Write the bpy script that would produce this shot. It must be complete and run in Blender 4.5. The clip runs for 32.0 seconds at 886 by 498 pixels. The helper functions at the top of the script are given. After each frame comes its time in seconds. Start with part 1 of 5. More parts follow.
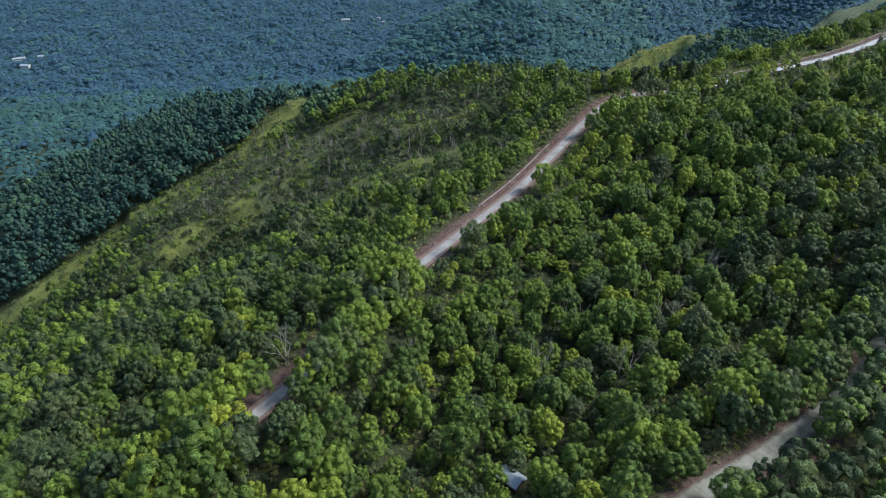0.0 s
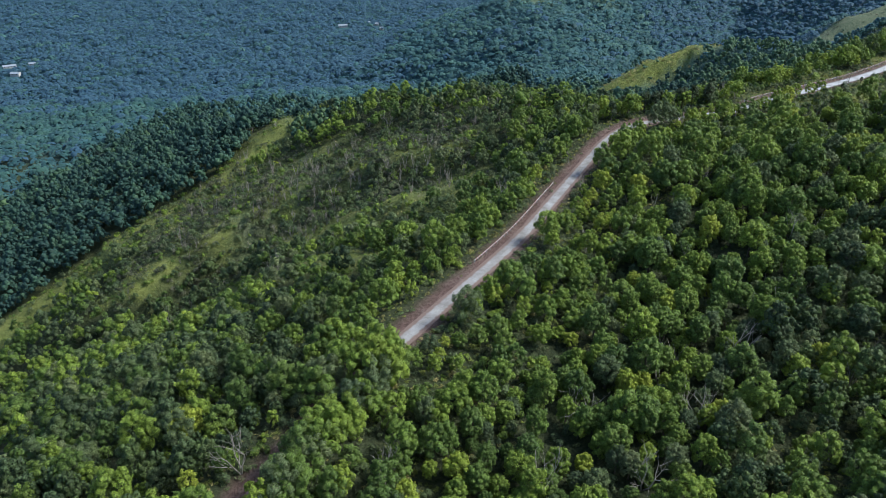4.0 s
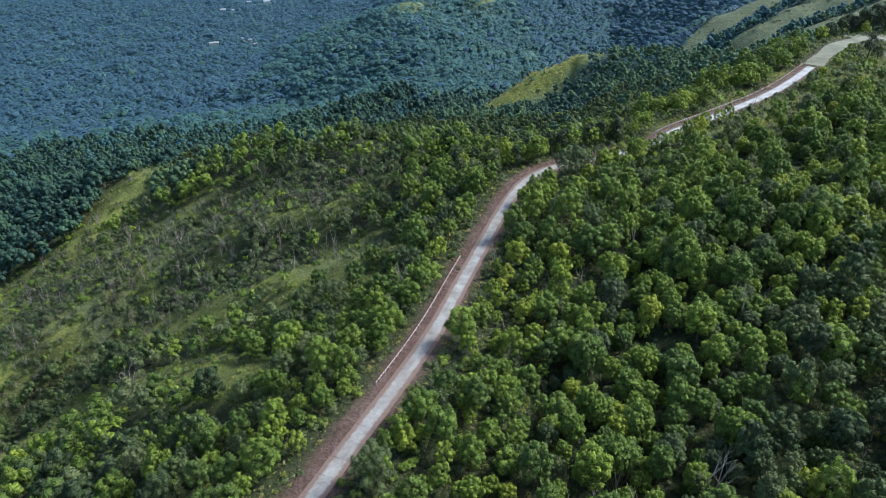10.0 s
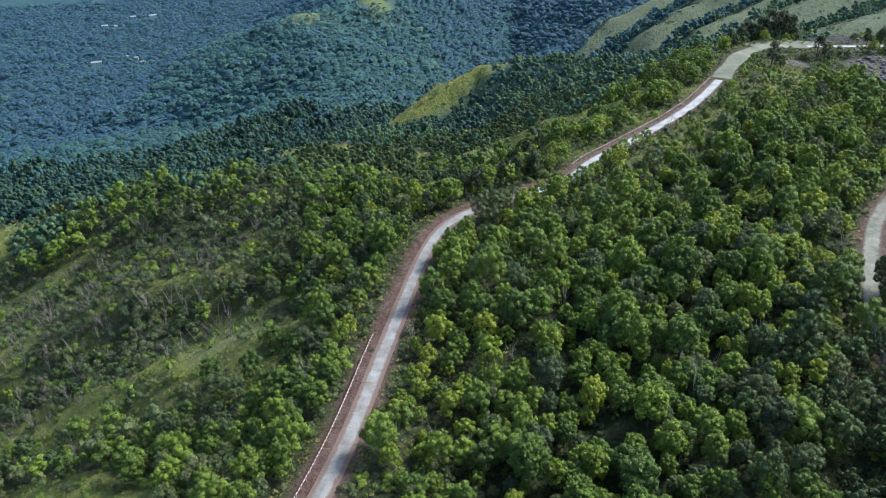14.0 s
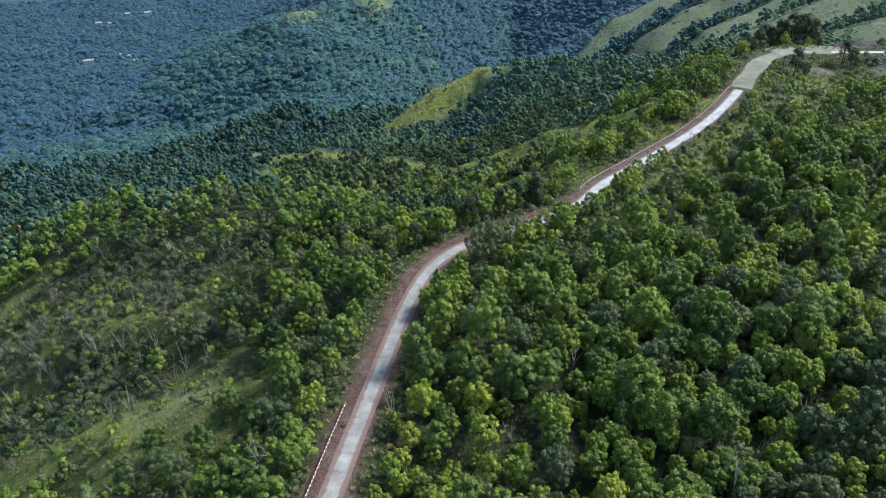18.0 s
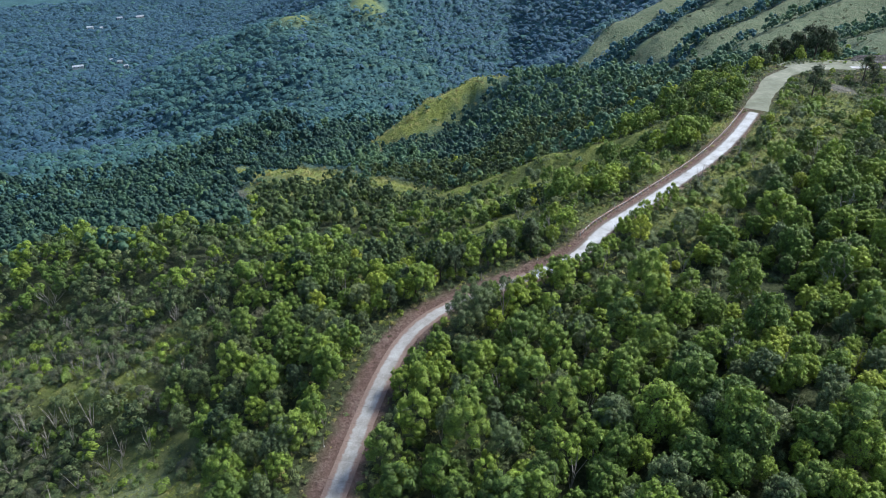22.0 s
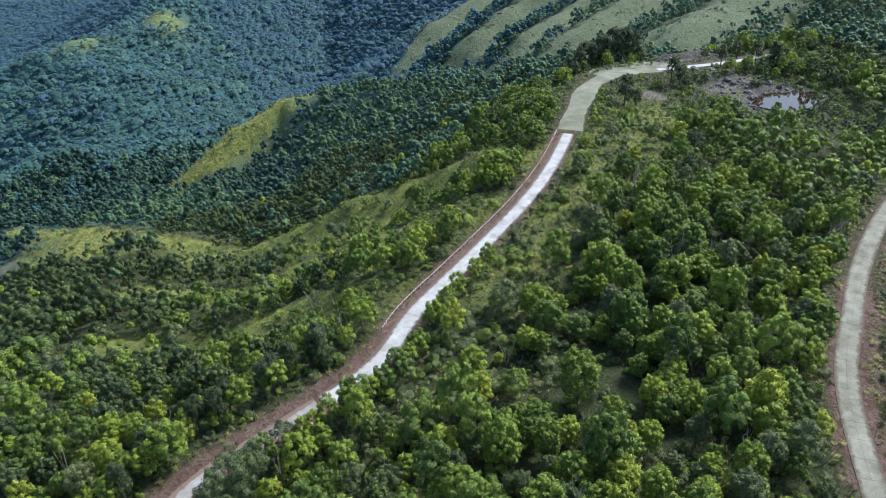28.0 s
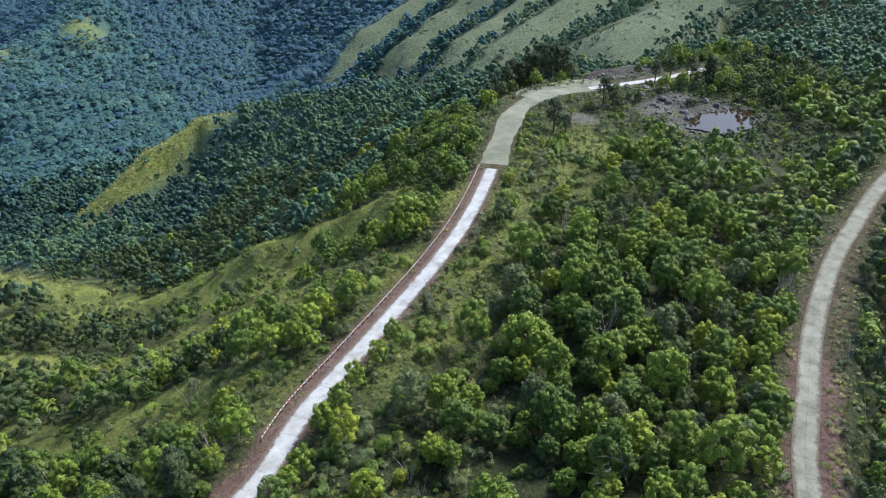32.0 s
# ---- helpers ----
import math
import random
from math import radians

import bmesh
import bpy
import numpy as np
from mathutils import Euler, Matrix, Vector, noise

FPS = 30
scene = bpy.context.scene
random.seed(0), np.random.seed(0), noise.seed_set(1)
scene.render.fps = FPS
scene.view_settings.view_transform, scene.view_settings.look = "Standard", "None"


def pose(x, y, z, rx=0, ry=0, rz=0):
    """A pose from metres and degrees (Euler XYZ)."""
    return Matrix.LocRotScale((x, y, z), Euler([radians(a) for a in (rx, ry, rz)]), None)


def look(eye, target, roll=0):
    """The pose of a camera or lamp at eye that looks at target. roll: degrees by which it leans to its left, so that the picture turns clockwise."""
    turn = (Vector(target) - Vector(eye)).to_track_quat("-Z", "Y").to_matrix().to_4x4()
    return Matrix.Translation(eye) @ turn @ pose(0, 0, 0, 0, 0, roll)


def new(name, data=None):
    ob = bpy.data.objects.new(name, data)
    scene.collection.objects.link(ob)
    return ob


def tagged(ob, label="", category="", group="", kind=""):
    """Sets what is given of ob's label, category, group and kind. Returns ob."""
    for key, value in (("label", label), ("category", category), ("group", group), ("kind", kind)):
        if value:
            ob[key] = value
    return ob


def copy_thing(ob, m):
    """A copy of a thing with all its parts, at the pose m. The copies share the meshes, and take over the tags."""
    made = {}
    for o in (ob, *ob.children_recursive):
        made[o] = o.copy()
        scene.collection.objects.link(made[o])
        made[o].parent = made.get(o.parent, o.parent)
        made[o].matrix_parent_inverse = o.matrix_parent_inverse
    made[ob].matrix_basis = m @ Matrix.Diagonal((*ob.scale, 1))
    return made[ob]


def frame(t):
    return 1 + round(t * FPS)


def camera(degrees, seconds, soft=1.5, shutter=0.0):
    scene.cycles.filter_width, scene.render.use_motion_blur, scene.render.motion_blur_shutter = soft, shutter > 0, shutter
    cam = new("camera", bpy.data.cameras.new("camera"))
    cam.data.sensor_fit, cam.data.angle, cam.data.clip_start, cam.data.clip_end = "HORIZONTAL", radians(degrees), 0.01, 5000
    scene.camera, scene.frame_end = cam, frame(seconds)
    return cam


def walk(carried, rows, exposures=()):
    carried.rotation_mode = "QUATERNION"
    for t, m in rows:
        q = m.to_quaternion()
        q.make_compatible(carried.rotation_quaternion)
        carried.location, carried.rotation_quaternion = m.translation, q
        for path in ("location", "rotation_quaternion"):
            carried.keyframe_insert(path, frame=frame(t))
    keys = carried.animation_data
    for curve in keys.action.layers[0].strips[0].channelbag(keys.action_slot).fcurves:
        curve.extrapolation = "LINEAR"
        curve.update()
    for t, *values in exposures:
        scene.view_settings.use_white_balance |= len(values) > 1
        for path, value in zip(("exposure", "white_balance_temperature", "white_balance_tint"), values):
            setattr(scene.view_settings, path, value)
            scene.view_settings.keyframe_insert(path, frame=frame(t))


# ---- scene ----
cam = camera(63.5, 32.0, soft=0.6)
PATH = [
    (0, (1.577, -2.011, 199.597), (1.559, -0.29, 198.579), 0.2),
    (0.5, (2.075, 1.643, 199.599), (2.056, 3.365, 198.582), 0.1),
    (1, (2.485, 5.32, 199.612), (2.466, 7.042, 198.595), 0.1),
    (1.5, (2.826, 9.003, 199.654), (2.805, 10.725, 198.638), 0.1),
    (2, (3.15, 12.732, 199.712), (3.129, 14.455, 198.696), 0.1),
    (2.5, (3.36, 16.443, 199.749), (3.34, 18.165, 198.734), 0.1),
    (3, (3.455, 20.192, 199.752), (3.434, 21.915, 198.736), 0.1),
    (3.5, (3.574, 23.91, 199.747), (3.554, 25.634, 198.732), 0.1),
    (5.5, (4.018, 38.389, 199.588), (4.005, 40.114, 198.576), 0.1),
    (6, (4.166, 42.051, 199.622), (4.178, 43.776, 198.611), 0.2),
    (6.5, (4.292, 45.726, 199.702), (4.331, 47.451, 198.691), 0.1),
    (7, (4.484, 49.404, 199.817), (4.545, 51.129, 198.807), 0.1),
    (7.5, (4.676, 53.032, 199.959), (4.763, 54.757, 198.95), 0.1),
    (8, (4.859, 56.649, 200.12), (4.987, 58.371, 199.112), 0.1),
    (8.5, (5.138, 60.272, 200.32), (5.302, 61.992, 199.313), 0.0),
    (9, (5.519, 63.891, 200.552), (5.719, 65.608, 199.545), -0.0),
    (9.5, (5.978, 67.471, 200.823), (6.217, 69.183, 199.818), -0.0),
    (10, (6.525, 71.085, 201.128), (6.788, 72.795, 200.124), -0.1),
    (10.5, (7.158, 74.72, 201.488), (7.465, 76.424, 200.486), -0.1),
    (11, (7.798, 78.374, 201.897), (8.164, 80.066, 200.896), -0.1),
    (11.5, (8.503, 82.032, 202.353), (8.915, 83.715, 201.354), -0.2),
    (12, (9.304, 85.712, 202.786), (9.745, 87.388, 201.788), -0.2),
    (12.5, (10.198, 89.29, 203.187), (10.667, 90.959, 202.19), -0.3),
    (13, (11.18, 92.717, 203.522), (11.673, 94.38, 202.526), -0.3),
    (13.5, (12.26, 95.968, 203.695), (12.755, 97.63, 202.699), -0.3),
    (14, (13.361, 99.104, 203.663), (13.855, 100.765, 202.665), -0.3),
    (14.5, (14.505, 102.254, 203.423), (15.0, 103.914, 202.423), -0.2),
    (16.5, (19.595, 115.861, 200.926), (20.09, 117.52, 199.925), -0.1),
    (17, (21.03, 119.165, 200.534), (21.524, 120.823, 199.531), -0.1),
    (17.5, (22.654, 122.497, 200.221), (23.148, 124.155, 199.217), -0.1),
    (18, (24.227, 125.819, 199.954), (24.719, 127.477, 198.949), -0.1),
    (18.5, (25.741, 129.154, 199.765), (26.233, 130.813, 198.761), -0.1),
    (19, (27.201, 132.461, 199.64), (27.693, 134.12, 198.636), -0.0),
    (19.5, (28.627, 135.78, 199.549), (29.119, 137.439, 198.546), 0.0),
    (20, (30.103, 139.135, 199.511), (30.594, 140.794, 198.508), -0.1),
    (20.5, (31.665, 142.468, 199.52), (32.157, 144.127, 198.517), -0.0),
    (21, (33.311, 145.76, 199.558), (33.803, 147.419, 198.555), -0.1),
    (21.5, (35.099, 149.035, 199.592), (35.591, 150.694, 198.589), -0.2),
    (22, (37.042, 152.249, 199.604), (37.534, 153.907, 198.6), -0.3),
    (22.5, (39.12, 155.464, 199.588), (39.616, 157.121, 198.584), -0.4),
    (23, (41.341, 158.602, 199.523), (41.857, 160.252, 198.519), -0.4),
    (23.5, (43.769, 161.7, 199.465), (44.309, 163.343, 198.46), -0.5),
    (24, (46.383, 164.776, 199.416), (46.94, 166.413, 198.41), -0.6),
    (24.5, (49.082, 167.802, 199.369), (49.652, 169.433, 198.362), -0.7),
    (26.5, (59.939, 179.065, 198.994), (60.555, 180.679, 197.987), -0.9),
    (27, (62.89, 181.882, 198.946), (63.606, 183.454, 197.938), -0.9),
    (27.5, (65.839, 184.711, 198.97), (66.661, 186.229, 197.96), -1.1),
    (28, (68.845, 187.456, 199.049), (69.708, 188.951, 198.038), -1.1),
    (28.5, (71.895, 190.089, 199.18), (72.801, 191.558, 198.168), -1.1),
    (29, (74.894, 192.655, 199.344), (75.864, 194.081, 198.331), -1.2),
    (29.5, (77.985, 195.092, 199.534), (78.975, 196.504, 198.521), -1.1),
    (30, (81.216, 197.419, 199.724), (82.204, 198.832, 198.71), -1.1),
    (30.5, (84.465, 199.661, 199.889), (85.451, 201.076, 198.875), -1.0),
    (31, (87.627, 201.936, 200.018), (88.61, 203.352, 199.004), -1.0),
    (31.5, (90.67, 204.327, 200.086), (91.65, 205.744, 199.07), -0.9),
    (32, (93.605, 206.753, 200.107), (94.582, 208.171, 199.09), -0.9),
]
walk(cam, [(t, look(eye, target, roll)) for t, eye, target, roll in PATH], [(0.0, 0.20, 5640, 6), (9.0, 0.41, 5640, 6), (20.0, 0.50, 5690, 6), (32.0, 0.56, 5780, 7)])
# ---- world and light ----
world = bpy.data.worlds.new("world")
scene.world = world
world.use_nodes = True
wn = world.node_tree.nodes
sky = wn.new("ShaderNodeTexSky")
sky.sky_type, sky.sun_disc = "NISHITA", False
sky.sun_elevation, sky.sun_rotation = radians(46), radians(82)
sky.air_density, sky.dust_density = 1.0, 2.0
wn["Background"].inputs["Strength"].default_value = 0.132
world.node_tree.links.new(sky.outputs["Color"], wn["Background"].inputs["Color"])
sun = new("sun", bpy.data.lights.new("sun", "SUN"))
sun.data.energy, sun.data.angle, sun.data.color = 3.35, radians(16), (1.0, 0.955, 0.85)
sun.matrix_world = look((400, 60, 430), (0, 0, 0))

# ---- materials ----


def material(name, rough=0.8):
    m = bpy.data.materials.new(name)
    m.use_nodes = True
    b = m.node_tree.nodes["Principled BSDF"]
    b.inputs["Roughness"].default_value = rough
    b.inputs["Specular IOR Level"].default_value = 0.25
    return m, m.node_tree, b


def ramp(nt, source, stops):
    r = nt.nodes.new("ShaderNodeValToRGB")
    e = r.color_ramp.elements
    while len(e) < len(stops):
        e.new(0.5)
    for el, (p, c) in zip(e, stops):
        el.position, el.color = p, (*c, 1)
    nt.links.new(source, r.inputs["Fac"])
    return r.outputs["Color"]


def noise_of(nt, scale, detail=4.0, rough=0.55, coord="Object"):
    n = nt.nodes.new("ShaderNodeTexNoise")
    n.inputs["Scale"].default_value, n.inputs["Detail"].default_value = scale, detail
    n.inputs["Roughness"].default_value = rough
    if coord == "World":
        g = nt.nodes.new("ShaderNodeNewGeometry")
        nt.links.new(g.outputs["Position"], n.inputs["Vector"])
    else:
        c = nt.nodes.new("ShaderNodeTexCoord")
        nt.links.new(c.outputs["Object"], n.inputs["Vector"])
    return n.outputs["Fac"]


def mix(nt, fac, a, b, blend="MIX"):
    n = nt.nodes.new("ShaderNodeMix")
    n.data_type, n.blend_type = "RGBA", blend
    for sock, v in ((n.inputs[0], fac), (n.inputs[6], a), (n.inputs[7], b)):
        if isinstance(v, (int, float)):
            sock.default_value = v
        elif isinstance(v, tuple):
            sock.default_value = (*v, 1)
        else:
            nt.links.new(v, sock)
    return n.outputs[2]


def maths(nt, op, a, b=0.0):
    n = nt.nodes.new("ShaderNodeMath")
    n.operation = op
    for sock, v in zip(n.inputs, (a, b)):
        if isinstance(v, (int, float)):
            sock.default_value = v
        else:
            nt.links.new(v, sock)
    return n.outputs[0]


def attribute(nt, name):
    n = nt.nodes.new("ShaderNodeAttribute")
    n.attribute_name = name
    return n.outputs["Fac"]


def bump(nt, b, height, strength=0.5, distance=0.1):
    n = nt.nodes.new("ShaderNodeBump")
    n.inputs["Strength"].default_value, n.inputs["Distance"].default_value = strength, distance
    nt.links.new(height, n.inputs["Height"])
    nt.links.new(n.outputs["Normal"], b.inputs["Normal"])


def foliage(name, stops, translucent=0.3, cell=0.0, fill=0.5, soft=0.0, vary=1.0, sheen=0.0):
    """Leaves: one hue a plant, with fine changes from leaf to leaf. cell: leaves a metre into which a spray is cut."""
    m, nt, b = material(name, 0.6)
    # the blue-tinted sheen is for far leaves, in place of haze
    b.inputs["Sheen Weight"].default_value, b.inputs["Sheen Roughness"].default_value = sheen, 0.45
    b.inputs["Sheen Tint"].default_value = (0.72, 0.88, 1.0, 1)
    info = nt.nodes.new("ShaderNodeObjectInfo")
    plant = maths(nt, "FRACT", maths(nt, "ADD", info.outputs["Random"], attribute(nt, "tint")))
    geo = nt.nodes.new("ShaderNodeNewGeometry")
    base = ramp(nt, plant, stops)
    leaf = ramp(nt, geo.outputs["Random Per Island"], [(0, (1 - 0.28 * vary,) * 3), (1, (1 + 0.25 * vary, 1 + 0.25 * vary, 1 + 0.15 * vary))])
    col = mix(nt, 1.0, base, leaf, "MULTIPLY")
    t = nt.nodes.new("ShaderNodeBsdfTranslucent")
    s = nt.nodes.new("ShaderNodeMixShader")
    s.inputs[0].default_value = translucent
    out = nt.nodes["Material Output"]
    nt.links.new(b.outputs[0], s.inputs[1])
    nt.links.new(t.outputs[0], s.inputs[2])
    last = s.outputs[0]
    if soft:
        lift, unit = nt.nodes.new("ShaderNodeVectorMath"), nt.nodes.new("ShaderNodeVectorMath")
        lift.operation, unit.operation = "ADD", "NORMALIZE"
        nt.links.new(geo.outputs["Normal"], lift.inputs[0])
        lift.inputs[1].default_value = (0, 0, soft)
        nt.links.new(lift.outputs[0], unit.inputs[0])
        nt.links.new(unit.outputs[0], b.inputs["Normal"])
    if cell:
        coord, vor = nt.nodes.new("ShaderNodeTexCoord"), nt.nodes.new("ShaderNodeTexVoronoi")
        vor.inputs["Scale"].default_value = cell
        nt.links.new(coord.outputs["Object"], vor.inputs["Vector"])
        grey = nt.nodes.new("ShaderNodeRGBToBW")
        nt.links.new(vor.outputs["Color"], grey.inputs[0])
        col = mix(nt, 1.0, col, ramp(nt, grey.outputs[0], [(0.15, (1 - 0.4 * vary,) * 3), (0.85, (1 + 0.4 * vary, 1 + 0.4 * vary, 1 + 0.3 * vary))]), "MULTIPLY")
        # every small leaf tilts its own way
        shift, mult, add, norm = (nt.nodes.new("ShaderNodeVectorMath") for _ in range(4))
        shift.operation, mult.operation, add.operation, norm.operation = "SUBTRACT", "SCALE", "ADD", "NORMALIZE"
        nt.links.new(vor.outputs["Color"], shift.inputs[0])
        shift.inputs[1].default_value = (0.5, 0.5, 0.4)
        nt.links.new(shift.outputs[0], mult.inputs[0])
        mult.inputs["Scale"].default_value = 0.55 * vary
        nt.links.new(lift.outputs[0] if soft else geo.outputs["Normal"], add.inputs[0])
        nt.links.new(mult.outputs[0], add.inputs[1])
        nt.links.new(add.outputs[0], norm.inputs[0])
        nt.links.new(norm.outputs[0], b.inputs["Normal"])
        solid = maths(nt, "LESS_THAN", vor.outputs["Distance"], fill)
        clear, cut = nt.nodes.new("ShaderNodeBsdfTransparent"), nt.nodes.new("ShaderNodeMixShader")
        nt.links.new(solid, cut.inputs[0])
        nt.links.new(clear.outputs[0], cut.inputs[1])
        nt.links.new(last, cut.inputs[2])
        last = cut.outputs[0]
    nt.links.new(col, b.inputs["Base Color"])
    nt.links.new(col, t.inputs["Color"])
    nt.links.new(last, out.inputs["Surface"])
    return m


GREENS = [(0.0, (0.080, 0.126, 0.030)), (0.35, (0.128, 0.190, 0.033)), (0.7, (0.200, 0.268, 0.037)), (1.0, (0.110, 0.164, 0.040))]
YELLOWS = [(0.0, (0.18, 0.245, 0.034)), (0.6, (0.23, 0.295, 0.038)), (1.0, (0.31, 0.345, 0.042))]
DULLS = [(0.0, (0.074, 0.104, 0.050)), (0.5, (0.110, 0.146, 0.062)), (1.0, (0.158, 0.185, 0.082))]
LEAF, LEAF_YELLOW, LEAF_DULL = foliage("leaf_green", GREENS, 0.2, 5.5, 0.60, 0.55), foliage("leaf_yellow_green", YELLOWS, 0.2, 5.5, 0.60, 0.55), foliage("leaf_dull", DULLS, 0.2, 5.5, 0.54, 0.55)
WOOD, WOOD_YELLOW, WOOD_DULL = foliage("slope_green", GREENS, 0.2, 3.0, 0.64, 0.7), foliage("slope_yellow_green", YELLOWS, 0.2, 3.0, 0.64, 0.7), foliage("slope_dull", DULLS, 0.2, 3.0, 0.6, 0.7)
LEAF_DARK = foliage("leaf_dark_feathery", [(0.0, (0.056, 0.080, 0.040)), (1.0, (0.096, 0.124, 0.054))], 0.2, 6.0, 0.46, 0.4)
# Middle-distance greens with a thin haze mixed into the colour.
HAZY_MIDS = [(0.0, (0.062, 0.122, 0.086)), (0.4, (0.088, 0.158, 0.094)), (0.8, (0.132, 0.208, 0.096)), (1.0, (0.098, 0.166, 0.104))]
WOOD_MID_HAZE = foliage("leaf_middle_hazed", HAZY_MIDS, 0.25, 1.9, 0.72, 0.6, 0.7)
# Far leaves: haze is painted in as blue, in three strengths.
LEAF_HAZE = foliage("leaf_far_hazed", [(0.0, (0.056, 0.134, 0.156)), (0.5, (0.068, 0.156, 0.166)), (0.85, (0.086, 0.178, 0.160)), (1.0, (0.106, 0.198, 0.146))], 0.25, 1.3, 0.9, 0.7, 0.5, 0.12)
LEAF_HAZE_DARK = foliage("leaf_far_hazed_dark", [(0.0, (0.038, 0.096, 0.106)), (0.5, (0.052, 0.120, 0.118)), (1.0, (0.070, 0.148, 0.118))], 0.25, 1.3, 0.9, 0.6, 0.5, 0.12)
LEAF_PALM_HAZE = foliage("leaf_palms_hazed", [(0.0, (0.046, 0.102, 0.160)), (0.5, (0.056, 0.118, 0.178)), (1.0, (0.068, 0.136, 0.184))], 0.25, 1.3, 0.9, 0.8, 0.5, 0.12)
# Darker leaf copies: shade painted into the green, the ravine one bluer for haze.
SHADE_GREENS = [(0.0, (0.036, 0.076, 0.066)), (0.5, (0.048, 0.098, 0.076)), (1.0, (0.070, 0.130, 0.078))]
WOOD_SHADED = foliage("leaf_ravine_shaded", SHADE_GREENS, 0.25, 1.9, 0.78, 0.6, 0.6)
WOOD_SHADED_NEAR = foliage("leaf_slope_shaded", [(0.0, (0.052, 0.080, 0.036)), (0.5, (0.074, 0.106, 0.042)), (1.0, (0.104, 0.142, 0.048))], 0.15, 4.5, 0.62)
# Rib grass: dull olive, its bluish grey partly painted in as haze.
HAZY_DRY_GRASS = foliage("hazy_dry_grass_blades", [(0.0, (0.095, 0.114, 0.070)), (0.5, (0.135, 0.148, 0.092)), (1.0, (0.165, 0.162, 0.108))], 0.25, 3.0, 0.6)
GRASS = foliage("grass_blades", [(0.0, (0.15, 0.19, 0.040)), (0.5, (0.27, 0.285, 0.066)), (1.0, (0.33, 0.28, 0.12))], 0.25, 7.0, 0.5, 1.0)

BARK, nt, b = material("bark", 0.9)
nt.links.new(ramp(nt, noise_of(nt, 3, 5), [(0.3, (0.07, 0.055, 0.04)), (0.7, (0.17, 0.14, 0.11))]), b.inputs["Base Color"])
DEADWOOD, nt, b = material("dead_wood", 0.85)
nt.links.new(ramp(nt, noise_of(nt, 2, 4), [(0.3, (0.22, 0.19, 0.16)), (0.7, (0.42, 0.38, 0.33))]), b.inputs["Base Color"])

GROUND, nt, b = material("hillside_ground", 0.95)
coarse, fine, middle = noise_of(nt, 0.06, 6, 0.6), noise_of(nt, 1.3, 8, 0.8), noise_of(nt, 0.22, 6, 0.7)
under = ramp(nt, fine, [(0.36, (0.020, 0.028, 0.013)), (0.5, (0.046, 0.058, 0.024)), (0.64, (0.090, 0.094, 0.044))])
grassy = ramp(nt, maths(nt, "ADD", maths(nt, "MULTIPLY", coarse, 0.3), maths(nt, "ADD", maths(nt, "MULTIPLY", middle, 0.4), maths(nt, "MULTIPLY", fine, 0.3))),
              [(0.36, (0.090, 0.112, 0.036)), (0.46, (0.175, 0.200, 0.050)), (0.56, (0.27, 0.285, 0.070)), (0.66, (0.26, 0.225, 0.11))])
# distant undergrowth turns blue and lighter: haze painted into the ground colour
under = mix(nt, attribute(nt, "haze_tint"), under, ramp(nt, middle, [(0.35, (0.038, 0.090, 0.100)), (0.65, (0.058, 0.124, 0.132))]))
soil = ramp(nt, maths(nt, "ADD", maths(nt, "MULTIPLY", fine, 0.6), maths(nt, "MULTIPLY", middle, 0.4)), [(0.34, (0.078, 0.048, 0.038)), (0.5, (0.158, 0.098, 0.080)), (0.66, (0.25, 0.19, 0.16))])
rock = mix(nt, 1.0, ramp(nt, fine, [(0.35, (0.055, 0.05, 0.05)), (0.5, (0.135, 0.122, 0.112)), (0.65, (0.27, 0.25, 0.22))]), ramp(nt, coarse, [(0.4, (0.45, 0.43, 0.45)), (0.6, (1.1, 1.1, 1.0))]), "MULTIPLY")
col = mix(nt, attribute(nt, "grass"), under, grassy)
# dry-grass tone; its bluish grey also paints haze on the mountain ribs
parched = ramp(nt, maths(nt, "ADD", maths(nt, "MULTIPLY", fine, 0.4), maths(nt, "MULTIPLY", middle, 0.6)), [(0.38, (0.092, 0.122, 0.072)), (0.5, (0.136, 0.164, 0.094)), (0.62, (0.178, 0.186, 0.118))])
col = mix(nt, attribute(nt, "parched"), col, parched)
col = mix(nt, attribute(nt, "soil"), col, soil)
col = mix(nt, attribute(nt, "rock"), col, rock)
nt.links.new(col, b.inputs["Base Color"])
bump(nt, b, maths(nt, "ADD", fine, maths(nt, "MULTIPLY", middle, 3.0)), 0.9, 0.6)



